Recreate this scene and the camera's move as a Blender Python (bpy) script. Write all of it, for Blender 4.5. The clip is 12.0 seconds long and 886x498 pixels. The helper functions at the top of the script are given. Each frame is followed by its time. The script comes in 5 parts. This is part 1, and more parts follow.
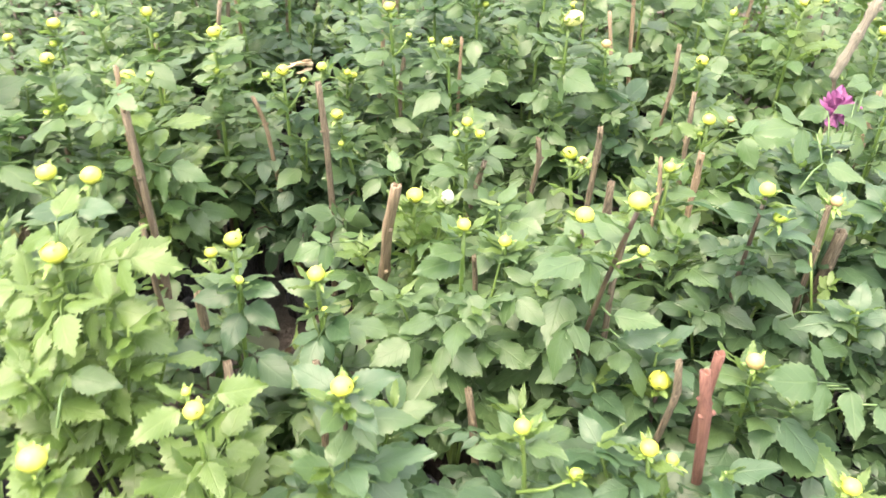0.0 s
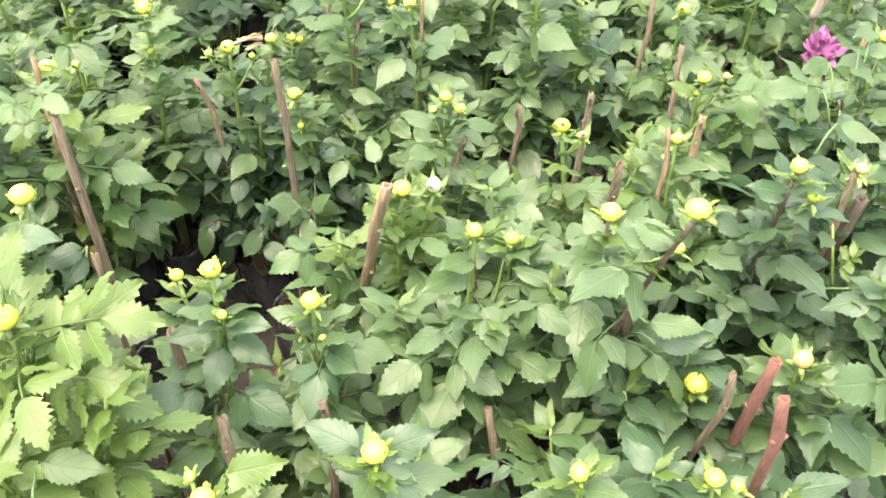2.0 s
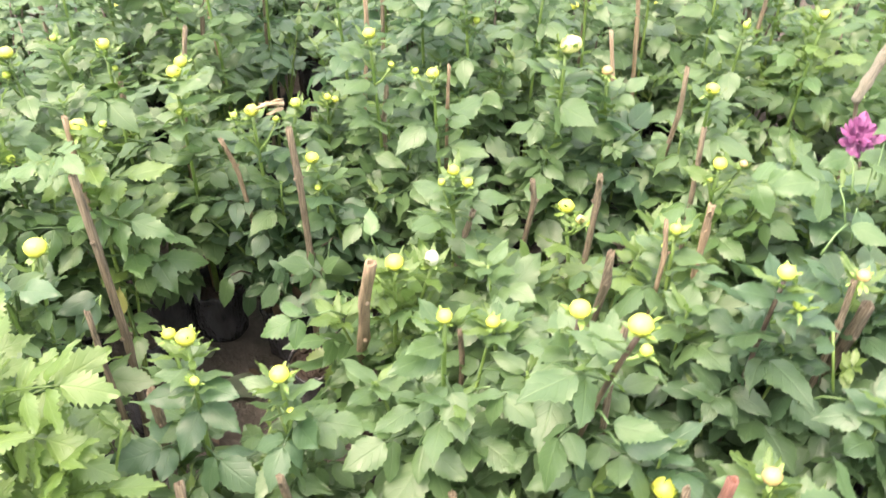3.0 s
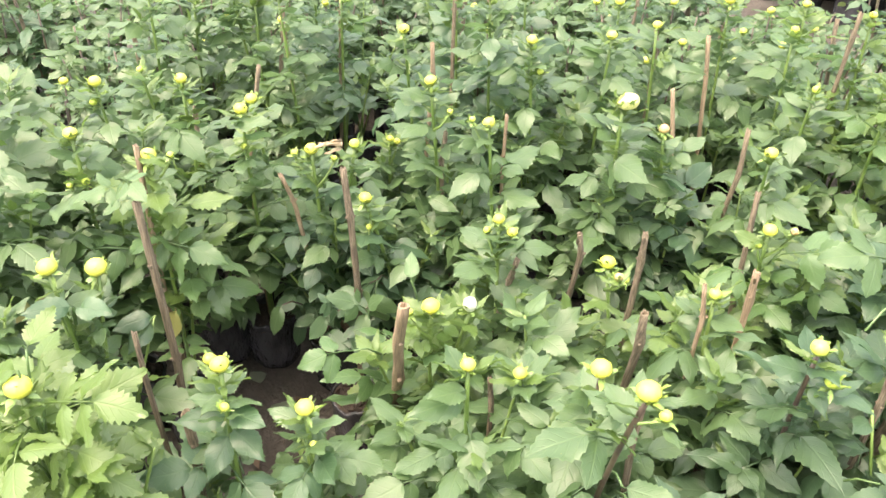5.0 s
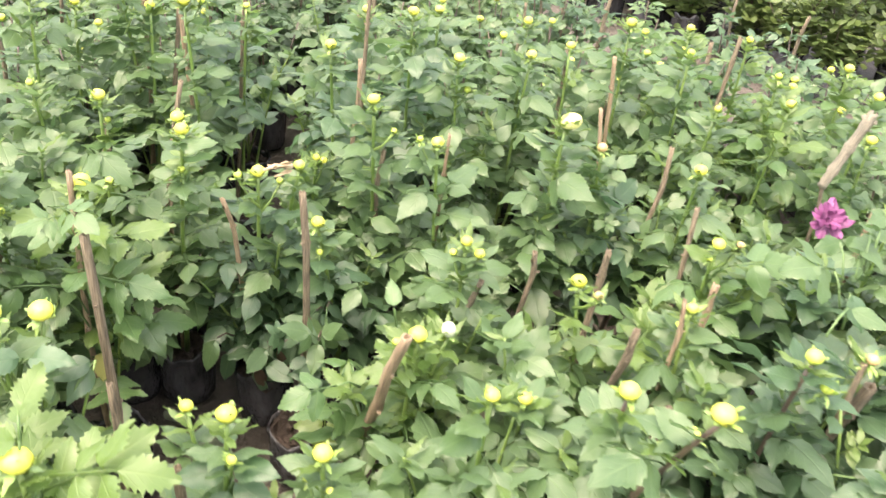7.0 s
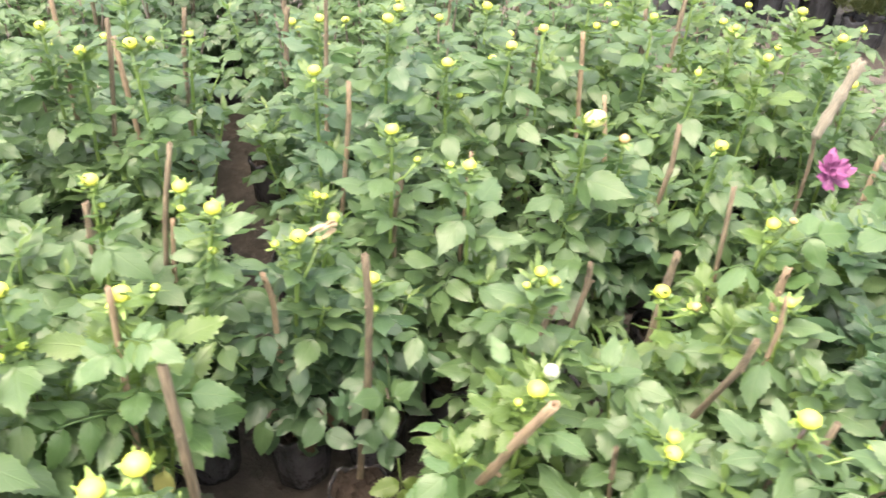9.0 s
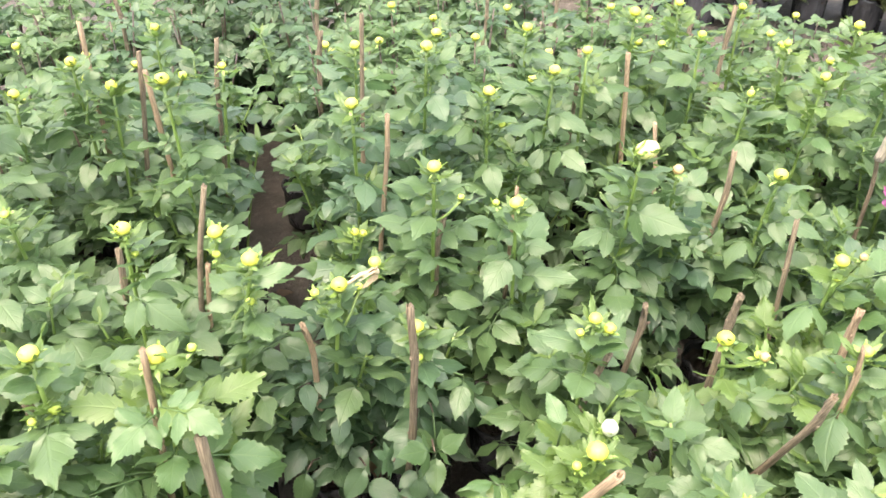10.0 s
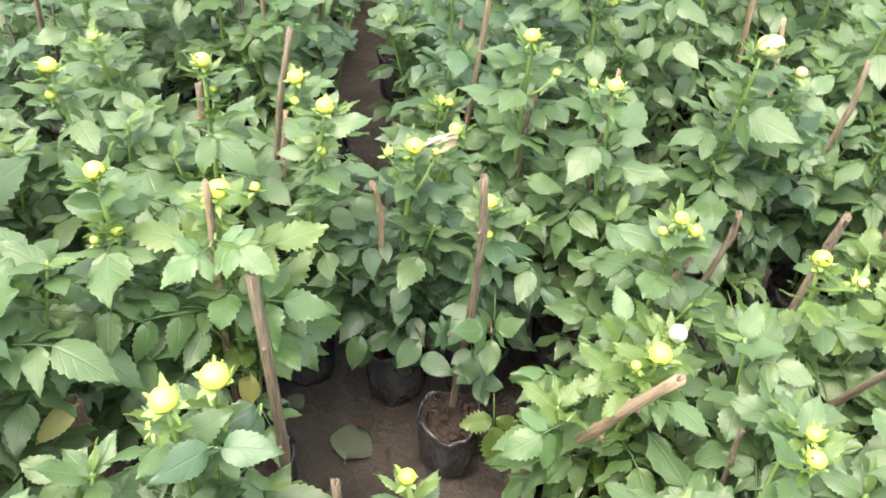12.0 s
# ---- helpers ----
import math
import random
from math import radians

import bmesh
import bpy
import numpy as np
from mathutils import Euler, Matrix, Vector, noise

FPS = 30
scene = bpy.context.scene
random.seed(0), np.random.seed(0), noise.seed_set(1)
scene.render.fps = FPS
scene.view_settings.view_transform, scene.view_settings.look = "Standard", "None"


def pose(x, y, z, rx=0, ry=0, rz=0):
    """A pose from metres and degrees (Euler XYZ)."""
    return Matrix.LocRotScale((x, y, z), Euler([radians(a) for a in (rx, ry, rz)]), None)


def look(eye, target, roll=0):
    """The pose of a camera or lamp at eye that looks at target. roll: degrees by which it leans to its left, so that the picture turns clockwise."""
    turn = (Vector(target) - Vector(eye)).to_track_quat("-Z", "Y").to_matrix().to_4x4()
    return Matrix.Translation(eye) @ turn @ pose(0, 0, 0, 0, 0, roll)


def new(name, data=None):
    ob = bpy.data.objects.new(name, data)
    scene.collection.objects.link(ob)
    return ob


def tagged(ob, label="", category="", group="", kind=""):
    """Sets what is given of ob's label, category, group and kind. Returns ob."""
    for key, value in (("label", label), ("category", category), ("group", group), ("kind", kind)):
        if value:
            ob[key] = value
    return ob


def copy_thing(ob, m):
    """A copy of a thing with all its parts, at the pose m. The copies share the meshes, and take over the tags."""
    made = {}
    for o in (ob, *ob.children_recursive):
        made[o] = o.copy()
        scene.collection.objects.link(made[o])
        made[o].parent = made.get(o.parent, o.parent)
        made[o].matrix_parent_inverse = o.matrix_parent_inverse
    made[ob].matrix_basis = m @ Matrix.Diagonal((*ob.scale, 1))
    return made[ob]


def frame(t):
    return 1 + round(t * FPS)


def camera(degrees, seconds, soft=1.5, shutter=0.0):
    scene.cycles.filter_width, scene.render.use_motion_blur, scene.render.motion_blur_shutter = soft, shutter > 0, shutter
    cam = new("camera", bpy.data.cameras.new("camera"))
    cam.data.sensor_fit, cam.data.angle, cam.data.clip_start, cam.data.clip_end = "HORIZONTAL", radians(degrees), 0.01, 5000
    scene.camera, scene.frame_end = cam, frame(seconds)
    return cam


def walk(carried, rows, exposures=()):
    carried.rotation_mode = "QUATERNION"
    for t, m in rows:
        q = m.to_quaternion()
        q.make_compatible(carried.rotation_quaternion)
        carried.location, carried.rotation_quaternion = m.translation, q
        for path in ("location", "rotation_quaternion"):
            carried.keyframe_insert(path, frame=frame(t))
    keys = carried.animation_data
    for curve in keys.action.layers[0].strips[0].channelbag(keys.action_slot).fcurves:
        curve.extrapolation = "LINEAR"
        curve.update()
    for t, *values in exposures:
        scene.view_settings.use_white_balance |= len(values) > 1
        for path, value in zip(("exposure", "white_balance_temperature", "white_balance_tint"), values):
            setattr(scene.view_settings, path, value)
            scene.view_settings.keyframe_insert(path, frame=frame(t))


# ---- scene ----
cam = camera(56.4, 12.0, soft=1.55, shutter=0.5)
PATH = [
    (0, (0.048, 0.123, 1.158), (-0.014, 1.792, 0.057), 0.9),
    (0.5, (-0.002, 0.219, 1.17), (0.028, 1.863, 0.031), -0.1),
    (1, (-0.037, 0.268, 1.176), (0.054, 1.913, 0.042), -0.5),
    (1.5, (-0.05, 0.279, 1.163), (0.088, 1.887, -0.018), -0.0),
    (2, (-0.057, 0.284, 1.164), (0.075, 1.848, -0.076), 0.7),
    (2.5, (-0.016, 0.303, 1.174), (-0.038, 1.88, -0.056), -0.8),
    (3, (0.072, 0.31, 1.22), (-0.002, 1.923, 0.04), 0.0),
    (3.5, (0.11, 0.313, 1.234), (-0.089, 1.947, 0.098), 0.4),
    (3.7, (0.121, 0.319, 1.236), (-0.115, 1.958, 0.115), 0.5),
    (5.3, (0.128, 0.303, 1.244), (-0.158, 1.944, 0.137), 0.1),
    (5.5, (0.115, 0.302, 1.236), (-0.228, 1.927, 0.122), -0.4),
    (6, (0.069, 0.304, 1.23), (-0.138, 1.935, 0.091), 1.5),
    (6.5, (-0.019, 0.282, 1.237), (0.074, 1.971, 0.171), 3.4),
    (7, (-0.103, 0.329, 1.236), (0.064, 2.011, 0.167), 6.5),
    (7.2, (-0.13, 0.373, 1.241), (0.066, 2.046, 0.163), 6.4),
    (8.8, (-0.338, 0.515, 1.282), (0.147, 2.056, 0.102), 3.7),
    (9, (-0.387, 0.527, 1.277), (0.108, 2.088, 0.129), 2.8),
    (9.5, (-0.426, 0.582, 1.278), (0.032, 2.146, 0.118), 2.2),
    (10, (-0.388, 0.616, 1.288), (0.04, 2.201, 0.145), 0.7),
    (10.5, (-0.338, 0.639, 1.27), (-0.01, 2.2, 0.063), -0.4),
    (11, (-0.328, 0.649, 1.236), (-0.061, 2.168, -0.037), 1.4),
    (11.5, (-0.334, 0.657, 1.215), (-0.131, 2.093, -0.163), 1.7),
    (12, (-0.364, 0.635, 1.226), (-0.166, 2.106, -0.114), 3.7),
]
walk(cam, [(t, look(eye, target, roll)) for t, eye, target, roll in PATH], exposures=[(0.0, 2.54, 7200, 13.1), (7.0, 2.46, 7280, 14.1), (10.0, 2.46, 7020, 12.5), (12.0, 2.46, 6830, 11.2)])

# ---------------------------------------------------------------- light
world = bpy.data.worlds.new("overcast_sky")
scene.world = world
world.use_nodes = True
wn = world.node_tree.nodes
wl = world.node_tree.links
sky = wn.new("ShaderNodeTexSky")
sky.sky_type = "NISHITA"
sky.sun_disc = False
sky.sun_elevation = radians(72)
sky.sun_rotation = radians(231)
sky.air_density, sky.dust_density, sky.ozone_density = 1.0, 6.0, 1.0
wl.new(sky.outputs[0], wn["Background"].inputs[0])
wn["Background"].inputs[1].default_value = 0.15

sun_data = bpy.data.lights.new("sun", "SUN")
sun_data.energy, sun_data.angle, sun_data.color = 1.3, radians(160), (1.0, 0.98, 0.95)
sun = new("sun", sun_data)
sun.matrix_world = look((-1.0, 0.6, 5), (0, 1.2, 0))


# ---------------------------------------------------------------- materials
def nodes_of(name):
    m = bpy.data.materials.new(name)
    m.use_nodes = True
    n, l = m.node_tree.nodes, m.node_tree.links
    return m, n, l, n["Principled BSDF"]


def maths(n, l, op, a, b=None, c=None, clamp=False):
    k = n.new("ShaderNodeMath")
    k.operation, k.use_clamp = op, clamp
    for i, v in enumerate((a, b, c)):
        if v is None:
            continue
        if isinstance(v, (int, float)):
            k.inputs[i].default_value = v
        else:
            l.new(v, k.inputs[i])
    return k.outputs[0]


def mixed(n, l, fac, a, b, blend="MIX"):
    k = n.new("ShaderNodeMix")
    k.data_type, k.blend_type = "RGBA", blend
    for i, v in ((0, fac), (6, a), (7, b)):
        if isinstance(v, (int, float)):
            k.inputs[i].default_value = v
        elif isinstance(v, tuple):
            k.inputs[i].default_value = (*v, 1.0)
        else:
            l.new(v, k.inputs[i])
    return k.outputs[2]


def noise_tex(n, l, scale, detail=4.0, rough=0.55, coord="Object", stretch=None):
    tc = n.new("ShaderNodeTexCoord")
    t = n.new("ShaderNodeTexNoise")
    t.inputs["Scale"].default_value, t.inputs["Detail"].default_value, t.inputs["Roughness"].default_value = scale, detail, rough
    if stretch:
        mp = n.new("ShaderNodeMapping")
        mp.inputs["Scale"].default_value = stretch
        l.new(tc.outputs[coord], mp.inputs[0])
        l.new(mp.outputs[0], t.inputs[0])
    else:
        l.new(tc.outputs[coord], t.inputs[0])
    return t.outputs["Fac"]


def stepped(n, l, v, lo, hi):
    k = n.new("ShaderNodeMapRange")
    k.interpolation_type = "SMOOTHSTEP"
    k.inputs[1].default_value, k.inputs[2].default_value = lo, hi
    l.new(v, k.inputs[0])
    return k.outputs[0]


def bumped(n, l, bsdf, height, strength, dist):
    b = n.new("ShaderNodeBump")
    b.inputs["Strength"].default_value, b.inputs["Distance"].default_value = strength, dist
    l.new(height, b.inputs["Height"])
    l.new(b.outputs[0], bsdf.inputs["Normal"])


def leaf_material(name, dark, light, vein, rough=0.40, thin=0.52, blotch=(0.30, 0.27, 0.06)):
    """A leaf blade: greens that vary from leaf to leaf, paler midrib and side veins with relief, a waxy gloss, light passing through."""
    m, n, l, p = nodes_of(name)
    info = n.new("ShaderNodeObjectInfo")
    uv = n.new("ShaderNodeUVMap")
    sep = n.new("ShaderNodeSeparateXYZ")
    l.new(uv.outputs[0], sep.inputs[0])
    u = sep.outputs[0]
    v = maths(n, l, "ABSOLUTE", maths(n, l, "MULTIPLY_ADD", sep.outputs[1], 2.0, -1.0))
    rib = maths(n, l, "SUBTRACT", 1.0, stepped(n, l, v, 0.02, 0.10))
    side = maths(n, l, "FRACT", maths(n, l, "MULTIPLY_ADD", u, 5.5, maths(n, l, "MULTIPLY", v, -1.7)))
    side = maths(n, l, "ABSOLUTE", maths(n, l, "SUBTRACT", side, 0.5))
    side = maths(n, l, "SUBTRACT", 1.0, stepped(n, l, side, 0.02, 0.13))
    veins = maths(n, l, "MAXIMUM", rib, maths(n, l, "MULTIPLY", side, 0.42))
    grain = noise_tex(n, l, 9.0, 5.0)
    broad = noise_tex(n, l, 2.2, 2.0)
    col = mixed(n, l, info.outputs["Random"], dark, light)
    col = mixed(n, l, maths(n, l, "MULTIPLY", grain, 0.30), col, light)
    col = mixed(n, l, maths(n, l, "MULTIPLY", stepped(n, l, broad, 0.45, 0.75), 0.25), col, dark)
    spots = stepped(n, l, noise_tex(n, l, 26.0, 2.0), 0.74, 0.80)
    col = mixed(n, l, maths(n, l, "MULTIPLY", spots, 0.5), col, blotch)
    col = mixed(n, l, maths(n, l, "MULTIPLY", veins, 0.18), col, vein)
    rim = stepped(n, l, v, 0.90, 1.0)
    col = mixed(n, l, maths(n, l, "MULTIPLY", rim, 0.32), col, vein)
    l.new(col, p.inputs["Base Color"])
    l.new(maths(n, l, "MULTIPLY_ADD", grain, 0.20, rough - 0.10), p.inputs["Roughness"])
    p.inputs["Specular IOR Level"].default_value = 0.8
    relief = maths(n, l, "MULTIPLY_ADD", veins, -0.8, maths(n, l, "MULTIPLY", grain, 0.5))
    bumped(n, l, p, relief, 0.36, 0.0025)
    tr = n.new("ShaderNodeBsdfTranslucent")
    l.new(mixed(n, l, 0.5, col, light), tr.inputs[0])
    mx = n.new("ShaderNodeMixShader")
    mx.inputs[0].default_value = thin
    l.new(p.outputs[0], mx.inputs[1])
    l.new(tr.outputs[0], mx.inputs[2])
    l.new(mx.outputs[0], n["Material Output"].inputs[0])
    return m


def plain_material(name, a, b, scale, rough, bump=0.3, dist=0.002, stretch=None, metal=0.0, spread=0.25, detail=5.0):
    m, n, l, p = nodes_of(name)
    info = n.new("ShaderNodeObjectInfo")
    g = noise_tex(n, l, scale, detail, 0.6, "Object", stretch)
    f = noise_tex(n, l, scale * 5.0, 3.0, 0.6, "Object", stretch)
    fac = maths(n, l, "ADD", stepped(n, l, g, 0.3, 0.7), maths(n, l, "MULTIPLY_ADD", info.outputs["Random"], spread, -spread / 2), clamp=True)
    col = mixed(n, l, fac, a, b)
    dim = tuple(0.55 * q for q in a)
    col = mixed(n, l, maths(n, l, "MULTIPLY", stepped(n, l, f, 0.55, 0.75), 0.4), col, dim)
    l.new(col, p.inputs["Base Color"])
    l.new(maths(n, l, "MULTIPLY_ADD", f, 0.2, rough - 0.1), p.inputs["Roughness"])
    p.inputs["Metallic"].default_value = metal
    bumped(n, l, p, maths(n, l, "ADD", g, maths(n, l, "MULTIPLY", f, 0.6)), bump, dist)
    return m


LEAF = {
    # The deep green darkened: shade on right-front and lane-end plants, put into the colour.
    "dark": leaf_material("leaf_shaded_green", (0.047, 0.095, 0.039), (0.076, 0.140, 0.056), (0.151, 0.247, 0.103)),
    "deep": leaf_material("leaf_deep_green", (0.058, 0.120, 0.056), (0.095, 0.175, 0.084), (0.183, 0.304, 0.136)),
    "mid": leaf_material("leaf_mid_green", (0.079, 0.150, 0.056), (0.117, 0.198, 0.077), (0.225, 0.345, 0.133)),
    "fresh": leaf_material("leaf_fresh_green", (0.085, 0.170, 0.055), (0.118, 0.208, 0.075), (0.265, 0.392, 0.155)),
    "lime": leaf_material("leaf_lime_green", (0.100, 0.182, 0.038), (0.138, 0.222, 0.055), (0.312, 0.418, 0.138)),
    "dull": leaf_material("leaf_dull_underside", (0.16, 0.20, 0.13), (0.23, 0.27, 0.19), (0.24, 0.28, 0.19), rough=0.6),
    "withered": leaf_material("leaf_withered_brown", (0.075, 0.048, 0.030), (0.17, 0.12, 0.075), (0.20, 0.15, 0.10), rough=0.7, blotch=(0.05, 0.03, 0.02)),
    "faded": leaf_material("leaf_faded_yellow", (0.34, 0.36, 0.10), (0.45, 0.45, 0.17), (0.45, 0.45, 0.22), rough=0.6, blotch=(0.22, 0.13, 0.05)),
}
STEM_GREEN = plain_material("stem_green", (0.096, 0.166, 0.036), (0.173, 0.256, 0.064), 14.0, 0.45, 0.2, 0.001)
STEM_LEAFY = plain_material("stem_leaf_green", (0.070, 0.128, 0.038), (0.109, 0.186, 0.064), 14.0, 0.5, 0.2, 0.001)
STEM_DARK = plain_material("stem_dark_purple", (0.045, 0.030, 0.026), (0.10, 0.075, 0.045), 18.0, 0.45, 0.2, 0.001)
BUD_YELLOW = plain_material("bud_petal_yellow", (0.41, 0.44, 0.045), (0.56, 0.57, 0.10), 60.0, 0.42, 0.15, 0.0006, spread=0.5)
BUD_GREEN = plain_material("bud_petal_green", (0.307, 0.410, 0.051), (0.486, 0.550, 0.102), 60.0, 0.45, 0.15, 0.0006, spread=0.5)
BUD_BLUSH = plain_material("bud_petal_blush", (0.307, 0.294, 0.077), (0.422, 0.243, 0.154), 70.0, 0.5, 0.15, 0.0006)
BUD_PALE = plain_material("bud_petal_pale", (0.333, 0.384, 0.243), (0.538, 0.589, 0.435), 60.0, 0.5, 0.2, 0.0008)
BUD_CREAM = plain_material("bud_petal_cream", (0.44, 0.47, 0.10), (0.62, 0.62, 0.30), 45.0, 0.45, 0.15, 0.0008)
BRACT = plain_material("bract_lime", (0.105, 0.185, 0.048), (0.165, 0.245, 0.075), 40.0, 0.45, 0.2, 0.0008)
MAGENTA = plain_material("petal_magenta", (0.135, 0.032, 0.100), (0.25, 0.082, 0.195), 30.0, 0.5, 0.3, 0.001)
DRIED = plain_material("dried_petal", (0.282, 0.211, 0.122), (0.512, 0.410, 0.256), 30.0, 0.75, 0.6, 0.002)
STAKE = {
    "brown": plain_material("stake_brown_stalk", (0.077, 0.061, 0.040), (0.270, 0.213, 0.138), 26.0, 0.75, 0.9, 0.003, (24.0, 24.0, 0.8)),
    "tan": plain_material("stake_tan_stalk", (0.144, 0.101, 0.062), (0.348, 0.258, 0.162), 26.0, 0.65, 0.8, 0.002, (24.0, 24.0, 0.8)),
    "red": plain_material("stake_red_brown_stalk", (0.132, 0.058, 0.043), (0.240, 0.113, 0.082), 26.0, 0.7, 0.7, 0.002, (24.0, 24.0, 0.8)),
    "grey": plain_material("stake_grey_wood", (0.165, 0.148, 0.108), (0.350, 0.312, 0.236), 26.0, 0.8, 0.8, 0.003, (24.0, 24.0, 0.8)),
}
BAG = plain_material("black_polythene", (0.024, 0.024, 0.026), (0.066, 0.066, 0.071), 20.0, 0.22, 0.9, 0.012, (1.0, 1.0, 0.45), spread=0.0, detail=2.5)
SOIL = plain_material("pot_soil", (0.026, 0.020, 0.016), (0.058, 0.045, 0.037), 22.0, 0.9, 1.0, 0.010)
YOUNG = plain_material("young_leaf_lime", (0.128, 0.211, 0.041), (0.205, 0.301, 0.067), 40.0, 0.45, 0.2, 0.0008)


def earth_material(name, k):
    """Brown earth, paler as k grows: broad wet and dry patches, trodden lumps, crumbs and grit."""
    m, n, l, p = nodes_of(name)
    tone = lambda *c: tuple(k * q for q in c)
    broad = stepped(n, l, noise_tex(n, l, 0.9, 4.0), 0.35, 0.65)
    patch = stepped(n, l, noise_tex(n, l, 6.0, 8.0, 0.65), 0.35, 0.68)
    crumb = noise_tex(n, l, 45.0, 6.0, 0.7)
    grit = noise_tex(n, l, 190.0, 3.0, 0.6)
    col = mixed(n, l, patch, tone(0.052, 0.046, 0.040), tone(0.104, 0.092, 0.079))
    col = mixed(n, l, maths(n, l, "MULTIPLY", broad, 0.45), col, tone(0.064, 0.056, 0.048))
    col = mixed(n, l, maths(n, l, "MULTIPLY", stepped(n, l, crumb, 0.50, 0.72), 0.55), col, tone(0.138, 0.121, 0.103))
    col = mixed(n, l, maths(n, l, "MULTIPLY", stepped(n, l, grit, 0.60, 0.72), 0.45), col, tone(0.034, 0.027, 0.022))
    l.new(col, p.inputs["Base Color"])
    p.inputs["Specular IOR Level"].default_value = 0.12
    l.new(maths(n, l, "MULTIPLY_ADD", patch, 0.25, 0.65), p.inputs["Roughness"])
    bumped(n, l, p, maths(n, l, "ADD", maths(n, l, "MULTIPLY", crumb, 1.0), maths(n, l, "MULTIPLY", grit, 0.35)), 1.0, 0.022)
    return m


EARTH = earth_material("damp_earth", 1.2)
DRY_EARTH = earth_material("dry_earth", 1.6)
SOIL.node_tree.nodes["Principled BSDF"].inputs["Specular IOR Level"].default_value = 0.12



# ---------------------------------------------------------------- mesh helpers
def part(name, mesh, parent, m=None, label=""):
    ob = new(name, mesh)
    ob.parent = parent
    if m is not None:
        ob.matrix_basis = m
    if label:
        tagged(ob, label)
    return ob


def mesh_of(name, verts, faces, material, uvs=None, smooth=True):
    me = bpy.data.meshes.new(name)
    me.from_pydata(verts, [], faces)
    me.materials.append(material)
    if smooth:
        me.polygons.foreach_set("use_smooth", [True] * len(me.polygons))
    if uvs is not None:
        layer = me.uv_layers.new(name="UVMap")
        idx = np.empty(len(me.loops), dtype=np.int32)
        me.loops.foreach_get("vertex_index", idx)
        layer.data.foreach_set("uv", np.asarray(uvs, dtype=np.float32)[idx].ravel())
    me.update()
    return me


def tube(points, radii, sides=7):
    """Rings swept along points, closed at both ends."""
    verts, faces = [], []
    pts = [Vector(p) for p in points]
    ref = Vector((0.31, 0.17, 0.93))
    for i, p in enumerate(pts):
        d = (pts[min(i + 1, len(pts) - 1)] - pts[max(i - 1, 0)]).normalized()
        a = d.cross(ref if abs(d.dot(ref)) < 0.95 else Vector((1, 0, 0))).normalized()
        b = d.cross(a)
        for k in range(sides):
            w = 2 * math.pi * k / sides
            verts.append(p + (a * math.cos(w) + b * math.sin(w)) * radii[i])
    for i in range(len(pts) - 1):
        for k in range(sides):
            j = (k + 1) % sides
            faces.append((i * sides + k, i * sides + j, (i + 1) * sides + j, (i + 1) * sides + k))
    faces.append(tuple(range(sides))[::-1])
    faces.append(tuple(len(verts) - sides + k for k in range(sides)))
    return verts, faces


def leaflet(verts, faces, uvs, m, length, width, teeth, bite, droop, fold, wave, rng, taper=0.92):
    """One toothed blade from the origin along x, half as wide as width each side, folded on its midrib and bending down to the tip."""
    start = len(verts)
    ph = rng.uniform(0, 6.28)
    skew = rng.uniform(-0.08, 0.08)
    rows = max(2, teeth // 2)
    steps = 4 * rows
    top = 0.62 / (0.62 + taper)
    scale = width / (top ** 0.62 * (1 - top) ** taper)

    def put(u, c, out=0.0, ahead=0.0):
        w = scale * (u ** 0.62) * ((1 - u) ** taper) if 0 < u < 1 else 0.0
        y = c * w * (1 + out)
        z = -droop * length * u * u + abs(y) * fold - (y * y) / max(width, 1e-6) * 0.30
        z += wave * length * abs(c) * math.sin(10 * u + ph + (1.7 if c < 0 else 0))
        verts.append(m @ Vector((u * length + ahead, y + skew * length * u * u, z)))
        uvs.append((u, 0.5 + 0.5 * c))

    for r in range(rows + 1):
        for c in (-0.55, 0.0, 0.55):
            put(r / rows, c)
    for c in (-1.0, 1.0):
        for r in range(steps + 1):
            tooth = r % 2
            put(r / steps, c, bite if tooth else -bite, 1.6 * bite * length / (2 * rows) if tooth else 0.0)
    left, right = start + 3 * (rows + 1), start + 3 * (rows + 1) + steps + 1
    for r in range(rows):
        p = start + 3 * r
        faces.extend([(p, p + 3, p + 4, p + 1), (p + 1, p + 4, p + 5, p + 2)])
        e, g = left + 4 * r, right + 4 * r
        faces.extend([(p, e, e + 1), (p, e + 1, e + 2), (p, e + 2, p + 3), (p + 3, e + 2, e + 3), (p + 3, e + 3, e + 4)])
        faces.extend([(p + 2, g + 1, g), (p + 2, g + 2, g + 1), (p + 2, p + 5, g + 2), (p + 5, g + 3, g + 2), (p + 5, g + 4, g + 3)])
    return verts


